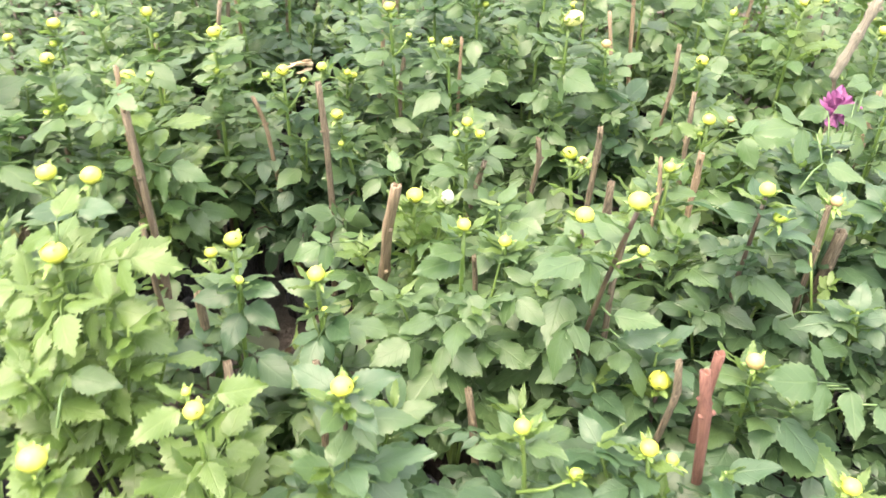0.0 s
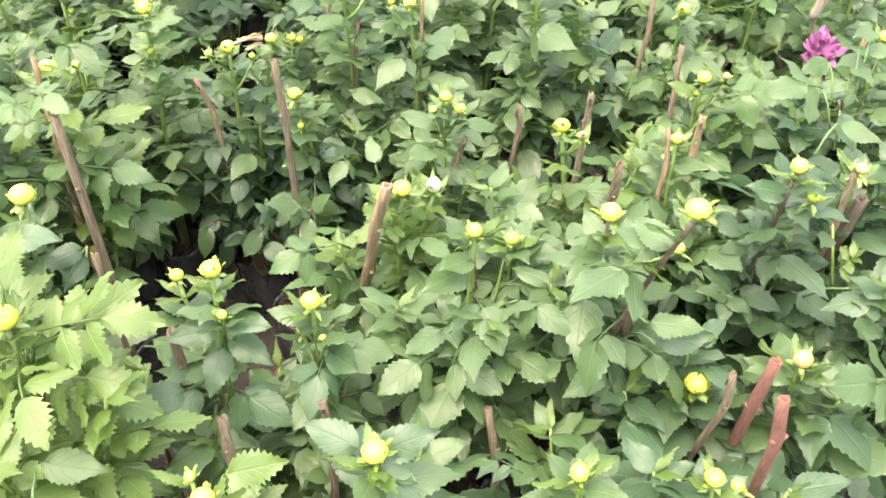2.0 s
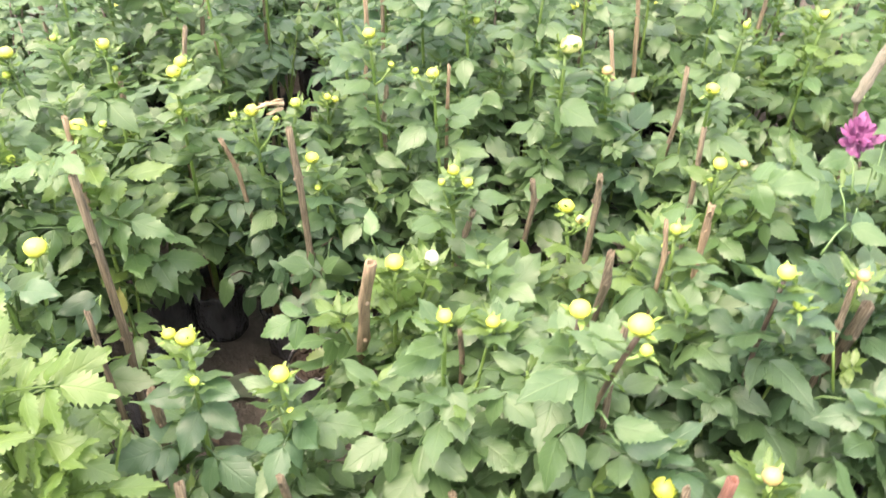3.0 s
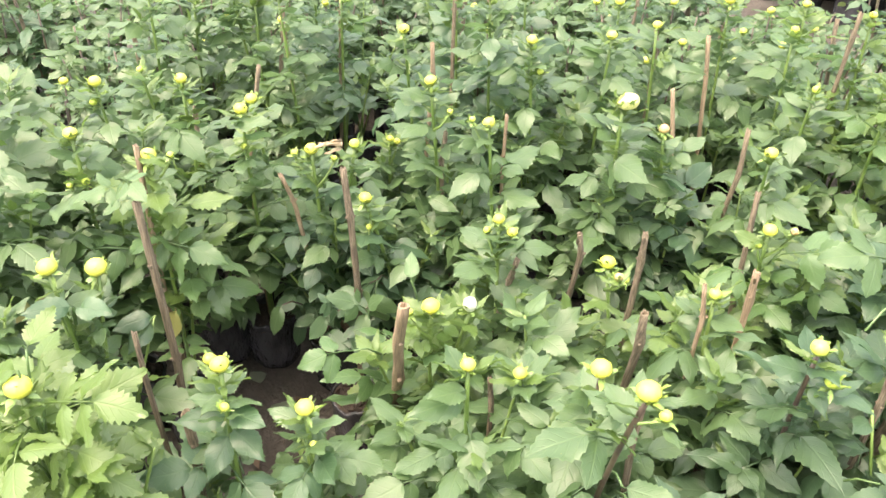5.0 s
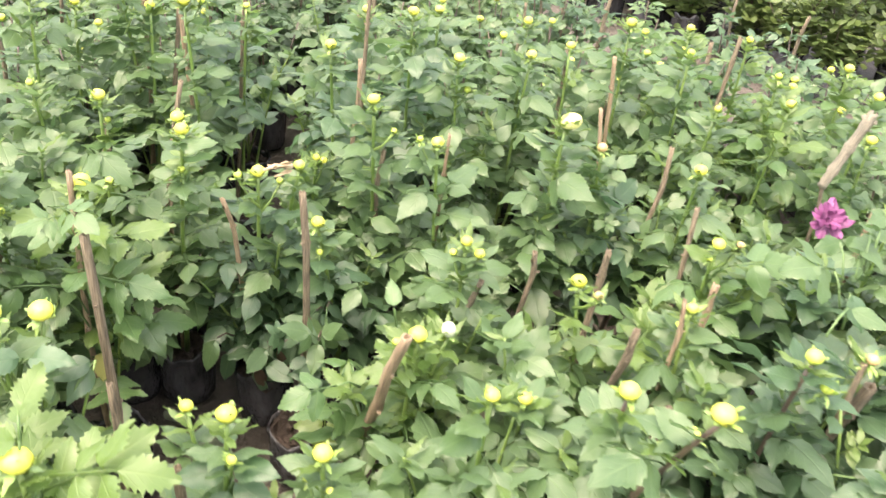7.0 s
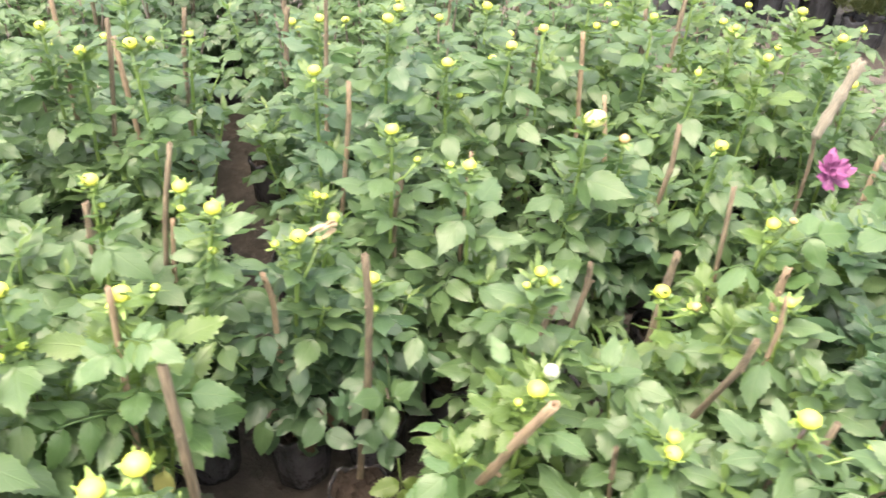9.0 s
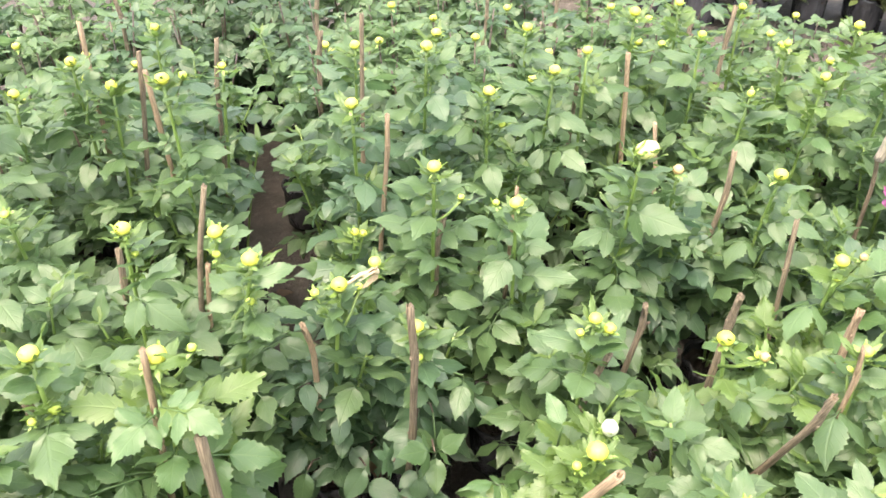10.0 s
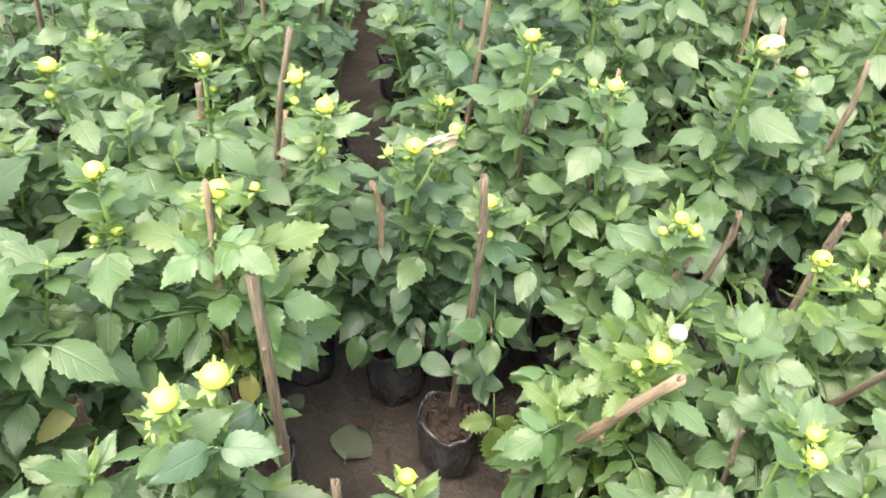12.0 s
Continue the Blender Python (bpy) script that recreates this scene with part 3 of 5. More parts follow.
def joined_leaves(items, material):
    """Many leaves as one mesh. items: (leaf mesh, pose)."""
    verts, faces, uvs, n = [], [], [], 0
    for me, m in items:
        if me.name not in LOOPS:
            uv = [(0.5, 0.5)] * len(me.vertices)
            for p in me.polygons:
                for li, vi in zip(p.loop_indices, p.vertices):
                    uv[vi] = tuple(me.uv_layers[0].data[li].uv)
            co = np.empty(len(me.vertices) * 3)
            me.vertices.foreach_get("co", co)
            LOOPS[me.name] = (co.reshape(-1, 3), [tuple(p.vertices) for p in me.polygons], uv)
        co, polys, uv = LOOPS[me.name]
        verts.extend((co @ np.array(m.to_3x3()).T + np.array(m.translation)).tolist())
        faces.extend([tuple(q + n for q in p) for p in polys])
        uvs.extend(uv)
        n += len(co)
    return mesh_of("foliage", verts, faces, material, uvs)


LOOPS = {}


def open_ground(x, y):
    """The bare earth between the bags and the lane that leads off from it."""
    return (-0.47 < x < -0.20 and 1.26 < y < 1.56) or (-0.45 < x < -0.28 and 1.9 < y < 3.1) or (0.13 < x < 0.30 and 1.42 < y < 1.60) or (-0.58 < x < -0.40 and 1.16 < y < 1.34) or (-0.24 < x < -0.14 and 0.93 < y < 1.2)


def low_foliage(plant, seed, tone):
    """The older leaves low on the stems, dense and half hidden, as one mesh."""
    rng = random.Random(5000 + seed)
    at0, items = plant.location, []
    for k in range(18):
        az, r, z = rng.uniform(0, 6.28), rng.uniform(0.01, 0.07), rng.uniform(0.17, 0.40)
        rise, size = rng.uniform(-0.15, 0.45), rng.uniform(0.085, 0.125)
        at = Vector((r * math.cos(az), r * math.sin(az), z))
        if open_ground(at0.x + at.x + 0.75 * size * math.cos(az), at0.y + at.y + 0.75 * size * math.sin(az)):
            continue
        d = (math.cos(az) * math.cos(rise), math.sin(az) * math.cos(rise), math.sin(rise))
        items.append((rng.choice(COARSE[tone]), aim(at, d, rng.gauss(0, 14)) @ Matrix.Scale(size, 4)))
    if items:
        part("low_foliage", joined_leaves(items, LEAF[tone]), plant)


def far_dahlia(tone, seed, bud=True, stake=True):
    """A dahlia of the rows behind, whose foliage is one mesh."""
    rng = random.Random(seed)
    plant = new("dahlia_plant")
    bag, soil = BAGS[seed % 4]
    part("grow_bag", bag, plant, None, "black polythene grow bag")
    part("soil", soil, plant)
    main, young = TONES[tone]
    items = []
    for s in range(3):
        a, r = 2.1 * s + rng.uniform(0, 1), rng.uniform(0.02, 0.10)
        tip = Vector((r * math.cos(a), r * math.sin(a), rng.uniform(0.40, 0.57)))
        v, f = tube([(0, 0, 0.11), tuple(tip * 0.6 + Vector((0, 0, 0.03))), tuple(tip)], [0.0045, 0.0035, 0.002], 6)
        part("stem", mesh_of("stem", [tuple(q) for q in v], f, STEM_DARK), plant)
        if s == 0 and bud:
            add_bud(plant, tip + Vector((0, 0, 0.012)), 0.026, "yellow", (0, 0), rng, 0)
        for k in range(15):
            h = 1.0 - (k * 0.45 if k < 4 else k - 2.2) / 15.0
            at = Vector((tip.x * h, tip.y * h, 0.11 + (tip.z - 0.11) * h - 0.008))
            az = 1.7 * k + s + rng.uniform(-0.4, 0.4)
            me = rng.choice(COARSE[main])
            size = 0.135 * (0.42 if k < 2 else 0.62 if k < 4 else rng.uniform(0.75, 1.1))
            rise = rng.uniform(0.3, 0.9) if k < 4 else rng.uniform(0.0, 0.6)
            m = aim(at, (math.cos(az) * math.cos(rise), math.sin(az) * math.cos(rise), math.sin(rise)), rng.uniform(-16, 16)) @ Matrix.Scale(size, 4)
            items.append((me, m))
    part("foliage", joined_leaves(items, LEAF[main]), plant)
    if stake:
        add_stake(plant, Vector((0, 0, 0)), (0.03, 0.02, rng.uniform(0.52, 0.62)), (0.0, 0.03, 0.06), "brown", 0.012, seed)
    tagged(plant, f"dahlia with {WORDS[tone]} leaves" + (" and yellow bud" if bud else "") + " in grow bag", "plant", "dahlias in grow bags")
    return plant


Y, N, B = "yellow", "green", "blush"

# ---------------------------------------------------------------- ground
def ground_mesh():
    """One sheet: fine and trodden near the bags, coarse out to the horizon."""
    fine = np.concatenate([[-400, -120, -40, -15, -7], np.arange(-4, 6.01, 0.06), [8, 12, 25, 60, 150, 400]])
    verts = []
    for y in fine:
        for x in fine - 1.0:
            near = 1.0 if abs(x) < 8 and abs(y) < 9 else 0.0
            z = near * (0.016 * noise.noise(Vector((x * 2.1, y * 2.1, 0))) + 0.010 * noise.noise(Vector((x * 7.0, y * 7.0, 4))) + 0.006 * noise.noise(Vector((x * 17.0, y * 17.0, 9))))
            verts.append((x, y, z - 0.008))
    n = len(fine)
    faces = [(j * n + i, j * n + i + 1, (j + 1) * n + i + 1, (j + 1) * n + i) for j in range(n - 1) for i in range(n - 1)]
    return mesh_of("ground", verts, faces, EARTH)


ground = new("ground", ground_mesh())
tagged(ground, "damp trodden brown earth of the nursery bed", "ground", kind="structure")

def path_mesh():
    """A strip of dry trodden earth between the dahlia bed and the shrubs, its edges wandering."""
    verts, faces, cols, rows = [], [], 22, 70
    for j in range(rows + 1):
        along = -1.6 + 6.0 * j / rows
        for i in range(cols + 1):
            side = 0.10 + (0.96 + 0.10 * noise.noise(Vector((along * 2.3, 7.0, 0.0)))) * i / cols
            if j * 6.0 / rows > 4.2:
                side -= 1.2 * (1 - i / cols) * min(1.0, (along - 2.6) / 0.6)
            x, y = 1.20 + 0.576 * along - 0.817 * side, 4.75 - 0.817 * along - 0.576 * side
            edge = min(i, cols - i, j, rows - j)
            z = -0.030 if edge == 0 else 0.012 + 0.010 * noise.noise(Vector((x * 6.0, y * 6.0, 2.0))) + 0.006 * noise.noise(Vector((x * 19.0, y * 19.0, 5.0)))
            verts.append((x, y, z))
    n = cols + 1
    faces = [(j * n + i, j * n + i + 1, (j + 1) * n + i + 1, (j + 1) * n + i) for j in range(rows) for i in range(cols)]
    return mesh_of("path", verts, faces, DRY_EARTH)


path = new("path", path_mesh())
tagged(path, "pale dry trodden earth path beside the bed", "path", kind="structure")

# ---------------------------------------------------------------- the plants nearest the walk
dahlia((-0.37, 0.60), [(-0.355, 0.645, 0.56, 0.034, Y)], "lime", side=4, size=0.125, reach=0.13, key="n2")
dahlia((-0.22, 0.73), [(-0.223, 0.717, 0.56, 0.026, Y), (-0.235, 0.735, 0.568, 0.012, N)], "lime", [((-0.235, 0.86, 0.50), (-0.216, 0.80, 0.08), "brown", 0.014)], side=3, size=0.125, key="n3")
dahlia((-0.08, 0.78), [(-0.076, 0.746, 0.574, 0.029, Y)], "deep", [((-0.135, 0.889, 0.48), (-0.125, 0.85, 0.08), "brown", 0.013)], size=0.132, dark=True, key="a10")
dahlia((0.13, 0.80), [(0.111, 0.743, 0.53, 0.022, N), (0.17, 0.727, 0.48, 0.018, N)], "deep", [((0.055, 0.936, 0.40), (0.08, 0.87, 0.08), "brown", 0.014)])
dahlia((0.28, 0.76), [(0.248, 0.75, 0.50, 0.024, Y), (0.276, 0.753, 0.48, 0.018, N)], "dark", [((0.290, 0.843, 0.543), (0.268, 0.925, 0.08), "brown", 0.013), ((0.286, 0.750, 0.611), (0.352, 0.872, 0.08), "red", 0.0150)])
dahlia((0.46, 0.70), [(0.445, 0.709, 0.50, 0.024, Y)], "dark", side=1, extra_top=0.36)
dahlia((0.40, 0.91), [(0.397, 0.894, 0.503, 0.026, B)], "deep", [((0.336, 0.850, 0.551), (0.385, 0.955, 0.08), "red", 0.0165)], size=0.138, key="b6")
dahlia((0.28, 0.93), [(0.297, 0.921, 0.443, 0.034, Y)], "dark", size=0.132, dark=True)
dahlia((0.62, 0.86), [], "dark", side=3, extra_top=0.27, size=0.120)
dahlia((-0.42, 0.88), [(-0.408, 0.86, 0.648, 0.034, Y)], "lime", side=5, size=0.116, extra_top=0.60, reach=0.16, floor=0.30, key="a1")
dahlia((-0.26, 1.02), [(-0.25, 0.99, 0.589, 0.028, Y), (-0.323, 1.099, 0.493, 0.022, Y), (-0.243, 0.97, 0.54, 0.014, N)], "mid", [((-0.31, 0.992, 0.50), (-0.33, 1.0, 0.08), "brown", 0.016), ((-0.392, 1.050, 0.570), (-0.386, 1.070, 0.0), "brown", 0.0115)], side=5, size=0.118, floor=0.14, extra_top=0.38, reach=0.13, neck=0.055, key="a11")
dahlia((-0.13, 1.00), [(-0.145, 0.976, 0.55, 0.027, Y), (-0.162, 1.00, 0.485, 0.018, N), (-0.135, 0.965, 0.50, 0.014, N)], "mid", side=4, size=0.117, floor=0.14, reach=0.11, extra_top=0.38, key="a9")
dahlia((0.03, 1.06), [(0.041, 1.026, 0.601, 0.022, Y)], "mid", [((0.056, 1.15, 0.47), (0.06, 1.10, 0.08), "brown", 0.010)], side=3, extra_top=0.56, key="a8")
dahlia((0.19, 1.08), [(0.191, 1.011, 0.63, 0.029, Y), (0.222, 0.868, 0.734, 0.028, Y), (0.263, 0.98, 0.60, 0.018, N)], "mid", [((0.246, 1.02, 0.60), (0.222, 1.05, 0.08), "brown", 0.013)], side=2, dark=True, extra_top=0.56, neck=0.055, size=0.128, key="a12")
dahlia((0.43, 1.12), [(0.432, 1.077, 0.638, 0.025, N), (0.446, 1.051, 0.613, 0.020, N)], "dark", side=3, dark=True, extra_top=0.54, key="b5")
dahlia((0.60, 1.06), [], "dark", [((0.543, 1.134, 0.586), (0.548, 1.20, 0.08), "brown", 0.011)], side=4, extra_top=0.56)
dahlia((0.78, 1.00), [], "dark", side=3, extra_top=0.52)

# ---------------------------------------------------------------- second file
dahlia((-0.55, 1.14), [(-0.548, 1.124, 0.602, 0.033, Y), (-0.512, 1.175, 0.571, 0.036, Y), (-0.575, 1.15, 0.53, 0.016, N)], "mid", side=4, neck=0.065, size=0.128, extra_top=0.46, reach=0.13, floor=0.18, key="a2")
dahlia((-0.70, 1.06), [], "mid", side=4, extra_top=0.60, size=0.132)
dahlia((-0.62, 0.88), [], "fresh", side=4, extra_top=0.58, size=0.132)
dahlia((-0.86, 0.98), [], "mid", side=3, extra_top=0.60)
dahlia((-0.06, 1.27), [(-0.036, 1.209, 0.537, 0.031, Y), (0.012, 1.27, 0.497, 0.026, "pale"), (-0.065, 1.20, 0.53, 0.014, N)], "fresh", [((-0.055, 1.125, 0.599), (-0.140, 1.34, 0.08), "tan", 0.019)], side=2, size=0.134, extra_top=0.48, key="a7")
dahlia((0.13, 1.23), [(0.099, 1.10, 0.53, 0.022, Y)], "mid", side=3, extra_top=0.5)
dahlia((0.25, 1.33), [(0.207, 1.34, 0.551, 0.029, Y), (0.22, 1.274, 0.572, 0.016, B), (0.232, 1.30, 0.55, 0.014, N)], "fresh", [((0.262, 1.40, 0.57), (0.24, 1.38, 0.08), "brown", 0.013), ((0.25, 1.18, 0.585), (0.20, 1.37, 0.08), "brown", 0.014)], side=2, size=0.134, extra_top=0.5)
dahlia((0.36, 1.24), [(0.346, 1.244, 0.58, 0.020, N), (0.336, 1.25, 0.545, 0.014, N)], "mid", [((0.328, 1.235, 0.60), (0.318, 1.24, 0.08), "tan", 0.010), ((0.418, 1.34, 0.56), (0.40, 1.32, 0.08), "tan", 0.014)], side=3, extra_top=0.52)
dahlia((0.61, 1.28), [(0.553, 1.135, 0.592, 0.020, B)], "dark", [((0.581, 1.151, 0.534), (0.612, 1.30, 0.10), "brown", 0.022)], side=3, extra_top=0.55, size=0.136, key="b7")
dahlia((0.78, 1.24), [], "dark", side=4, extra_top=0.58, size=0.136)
dahlia((-0.53, 1.39), [(-0.521, 1.385, 0.642, 0.031, Y), (-0.538, 1.388, 0.622, 0.014, N), (-0.48, 1.38, 0.648, 0.014, N)], "fresh", [((-0.475, 1.249, 0.640), (-0.480, 1.230, 0.03), "brown", 0.0165), ((-0.531, 1.372, 0.664), (-0.550, 1.42, 0.08), "tan", 0.012)], side=1, size=0.136, key="a3")
dahlia((-0.67, 1.42), [(-0.652, 1.392, 0.666, 0.027, Y), (-0.645, 1.389, 0.58, 0.017, N), (-0.67, 1.38, 0.575, 0.012, N)], "mid", [((-0.70, 1.485, 0.59), (-0.745, 1.48, 0.08), "brown", 0.014)], side=4, extra_top=0.54)
dahlia((-0.80, 1.30), [], "mid", [((-0.715, 1.286, 0.40), (-0.752, 1.360, 0.03), "tan", 0.026)], side=4, extra_top=0.66, size=0.145, key="a13")
dahlia((-0.95, 1.45), [], "mid", side=4, extra_top=0.67, size=0.145)

# ---------------------------------------------------------------- third file
dahlia((-0.16, 1.60), [(-0.194, 1.471, 0.547, 0.026, Y), (-0.19, 1.47, 0.49, 0.013, N)], "deep", [((-0.214, 1.421, 0.626), (-0.222, 1.462, 0.10), "brown", 0.014)], side=3, size=0.115, extra_top=0.47, floor=0.15, key="a6")
dahlia((-0.305, 1.605), [(-0.292, 1.503, 0.614, 0.027, Y), (-0.233, 1.56, 0.60, 0.022, N), (-0.325, 1.51, 0.60, 0.015, N), (-0.262, 1.53, 0.585, 0.013, N)], "deep", [((-0.347, 1.491, 0.566), (-0.312, 1.595, 0.08), "tan", 0.011)], side=5, reach=0.13, size=0.115, extra_top=0.50, floor=0.15, key="a5")
dahlia((-0.47, 1.655), [(-0.402, 1.49, 0.684, 0.027, Y), (-0.41, 1.50, 0.61, 0.014, N)], "mid", side=1, size=0.130, key="a4")
dahlia((0.03, 1.44), [(0.038, 1.397, 0.574, 0.022, Y), (0.06, 1.393, 0.555, 0.020, Y), (0.02, 1.40, 0.55, 0.014, N)], "mid", [((0.07, 1.40, 0.50), (-0.02, 1.40, 0.08), "brown", 0.014)], side=3, extra_top=0.5, size=0.134)
dahlia((0.20, 1.54), [], "mid", [((0.166, 1.484, 0.506), (0.12, 1.50, 0.08), "brown", 0.014)], side=1, extra_top=0.34)
dahlia((0.44, 1.46), [(0.446, 1.428, 0.578, 0.026, Y), (0.481, 1.426, 0.58, 0.014, B), (0.43, 1.41, 0.56, 0.012, N)], "fresh", [((0.445, 1.54, 0.58), (0.449, 1.52, 0.08), "brown", 0.012)], side=3, size=0.136, extra_top=0.52, key="b3")
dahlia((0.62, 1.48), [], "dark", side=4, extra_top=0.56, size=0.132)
dahlia((0.79, 1.53), [(0.779, 1.513, 0.60, 0.026, Y)], "mid", [((0.80, 1.60, 0.57), (0.79, 1.58, 0.08), "tan", 0.014)], side=3, extra_top=0.54, key="b9")
dahlia((0.96, 1.42), [], "mid", side=4, extra_top=0.56)
dahlia((1.0, 1.18), [], "mid", side=3, extra_top=0.55)

# ---------------------------------------------------------------- fourth file
dahlia((-0.48, 1.80), [(-0.447, 1.642, 0.634, 0.027, Y), (-0.45, 1.635, 0.60, 0.015, N)], "mid", [((-0.467, 1.67, 0.56), (-0.48, 1.67, 0.08), "tan", 0.012), ((-0.455, 1.715, 0.668), (-0.53, 1.72, 0.08), "brown", 0.014)], side=3, size=0.126, extra_top=0.44, floor=0.20, reach=0.09)
dahlia((-0.58, 1.65), [(-0.562, 1.612, 0.677, 0.026, Y), (-0.555, 1.62, 0.63, 0.013, N)], "mid", [((-0.59, 1.70, 0.59), (-0.64, 1.70, 0.08), "brown", 0.014)], side=4, extra_top=0.54, key="d2")
dahlia((-0.10, 1.74), [(-0.118, 1.672, 0.68, 0.026, Y), (-0.08, 1.656, 0.63, 0.014, N)], "mid", [((-0.095, 1.70, 0.57), (-0.07, 1.71, 0.08), "brown", 0.013)], side=2)
dahlia((-0.25, 1.83), [(-0.226, 1.800, 0.496, 0.018, Y), (-0.212, 1.802, 0.490, 0.017, Y)], "deep", side=2, extra_top=0.44, floor=0.22, reach=0.07)
dahlia((0.01, 1.66), [(-0.005, 1.612, 0.635, 0.026, Y), (-0.035, 1.62, 0.635, 0.013, N)], "mid", [((0.02, 1.68, 0.62), (0.0, 1.67, 0.08), "tan", 0.009)], side=2, key="b11")
dahlia((0.22, 1.70), [(0.221, 1.663, 0.668, 0.036, "cream")], "mid", side=3, size=0.136, extra_top=0.54, key="c2")
dahlia((0.34, 1.72), [(0.297, 1.67, 0.62, 0.022, B)], "deep", [((0.316, 1.80, 0.64), (0.33, 1.78, 0.08), "tan", 0.012)], side=2)
dahlia((0.48, 1.70), [(0.476, 1.641, 0.603, 0.028, Y)], "mid", [((0.455, 1.749, 0.594), (0.39, 1.74, 0.08), "brown", 0.014)], side=3)
dahlia((0.64, 1.70), [], "deep", side=3, extra_top=0.5)
dahlia((-0.74, 1.68), [(-0.79, 1.70, 0.62, 0.030, Y), (-0.79, 1.68, 0.585, 0.018, N)], "mid", side=3, extra_top=0.56)
dahlia((-0.92, 1.66), [], "mid", side=4, extra_top=0.58)
dahlia((-1.08, 1.72), [], "mid", side=3, extra_top=0.6)
dahlia((-0.75, 1.90), [(-0.76, 1.82, 0.60, 0.015, N)], "mid", side=4, extra_top=0.58, floor=0.31)

# ---------------------------------------------------------------- farther files
dahlia((-0.19, 1.94), [(-0.208, 1.878, 0.70, 0.026, Y)], "deep", [((-0.15, 1.87, 0.675), (-0.18, 1.88, 0.08), "tan", 0.013)], side=2, floor=0.31)
dahlia((0.05, 1.95), [(0.044, 1.915, 0.68, 0.026, Y), (0.066, 1.90, 0.62, 0.017, N)], "mid", side=2, floor=0.31)
dahlia((-0.05, 2.06), [(-0.051, 1.994, 0.742, 0.026, Y), (-0.04, 2.0, 0.68, 0.014, N)], "deep", side=2, floor=0.31)
dahlia((0.19, 2.03), [(0.203, 2.0, 0.67, 0.026, Y)], "mid", side=3, floor=0.31)
dahlia((0.31, 2.10), [(0.297, 2.067, 0.675, 0.024, Y)], "mid", [((0.30, 2.11, 0.66), (0.31, 2.12, 0.08), "brown", 0.012)], side=2, floor=0.31)
dahlia((0.47, 2.18), [(0.456, 2.19, 0.70, 0.028, Y), (0.479, 2.10, 0.66, 0.018, N)], "mid", [((0.412, 2.113, 0.64), (0.44, 2.13, 0.08), "tan", 0.014)], side=2, floor=0.31)
dahlia((0.58, 1.94), [(0.611, 1.95, 0.60, 0.020, N)], "mid", side=3, floor=0.31)
dahlia((0.73, 1.92), [(0.743, 1.91, 0.64, 0.024, Y)], "fresh", side=2, floor=0.31)
dahlia((0.87, 1.80), [(0.871, 1.797, 0.62, 0.026, Y)], "mid", side=2)
dahlia((0.95, 1.96), [(0.94, 1.934, 0.66, 0.026, Y)], "mid", [((0.813, 1.735, 0.700), (0.773, 1.745, 0.536), "grey", 0.026), ((0.776, 1.752, 0.545), (0.800, 1.80, 0.06), "brown", 0.011)], side=2, floor=0.31)
dahlia((1.00, 2.12), [(0.94, 2.08, 0.67, 0.026, Y)], "fresh", side=2, floor=0.31)
dahlia((1.10, 1.72), [], "mid", side=3, extra_top=0.56)
dahlia((0.66, 2.36), [(0.66, 2.36, 0.65, 0.024, Y)], "fresh", side=3, floor=0.31)
dahlia((0.80, 2.30), [(0.793, 2.30, 0.65, 0.022, Y)], "fresh", [((0.76, 2.28, 0.66), (0.72, 2.26, 0.08), "brown", 0.014)], side=3, floor=0.31)
dahlia((0.82, 2.12), [(0.811, 2.132, 0.62, 0.020, N)], "fresh", side=3, floor=0.31)
dahlia((0.60, 2.14), [(0.589, 2.129, 0.66, 0.022, N)], "mid", side=3, floor=0.31)
dahlia((0.22, 2.24), [(0.221, 2.211, 0.678, 0.026, Y)], "mid", side=2, floor=0.31)
dahlia((0.01, 2.24), [(0.011, 2.166, 0.70, 0.024, Y)], "deep", side=2, floor=0.31)
dahlia((-0.14, 2.22), [(-0.15, 2.189, 0.68, 0.024, Y)], "deep", [((-0.143, 2.135, 0.76), (-0.16, 2.16, 0.08), "brown", 0.012)], side=2, floor=0.31)
dahlia((-0.44, 2.20), [(-0.41, 2.142, 0.68, 0.018, Y)], "deep", [((-0.413, 2.178, 0.72), (-0.46, 2.18, 0.08), "brown", 0.014)], side=3, floor=0.31)
dahlia((-0.50, 2.04), [(-0.509, 1.998, 0.723, 0.030, Y), (-0.475, 2.0, 0.725, 0.018, N)], "mid", [((-0.544, 2.10, 0.70), (-0.52, 2.10, 0.08), "tan", 0.014)], side=3, floor=0.31)
dahlia((-0.62, 2.14), [(-0.607, 2.108, 0.674, 0.026, Y)], "mid", [((-0.556, 2.17, 0.71), (-0.64, 2.17, 0.08), "brown", 0.014)], side=3, floor=0.31)
dahlia((-0.68, 2.30), [(-0.662, 2.097, 0.729, 0.024, Y), (-0.66, 2.19, 0.66, 0.020, N)], "mid", [((-0.656, 2.235, 0.75), (-0.69, 2.24, 0.08), "tan", 0.014)], side=3, floor=0.31)
dahlia((-0.82, 2.18), [(-0.785, 2.167, 0.65, 0.024, Y)], "mid", side=3, floor=0.31)
dahlia((-0.85, 2.04), [(-0.82, 2.02, 0.70, 0.024, Y)], "mid", side=3, floor=0.31)
dahlia((-0.475, 2.50), [], "deep", side=3, size=0.12, extra_top=0.56, floor=0.20, reach=0.13)
dahlia((-0.245, 2.62), [], "mid", side=3, size=0.12, extra_top=0.56, floor=0.20, reach=0.13)
dahlia((-0.235, 2.13), [], "mid", side=3, size=0.125, extra_top=0.52, floor=0.20, reach=0.14)
dahlia((-0.55, 2.36), [(-0.532, 2.324, 0.70, 0.022, Y)], "deep", side=3, floor=0.31)


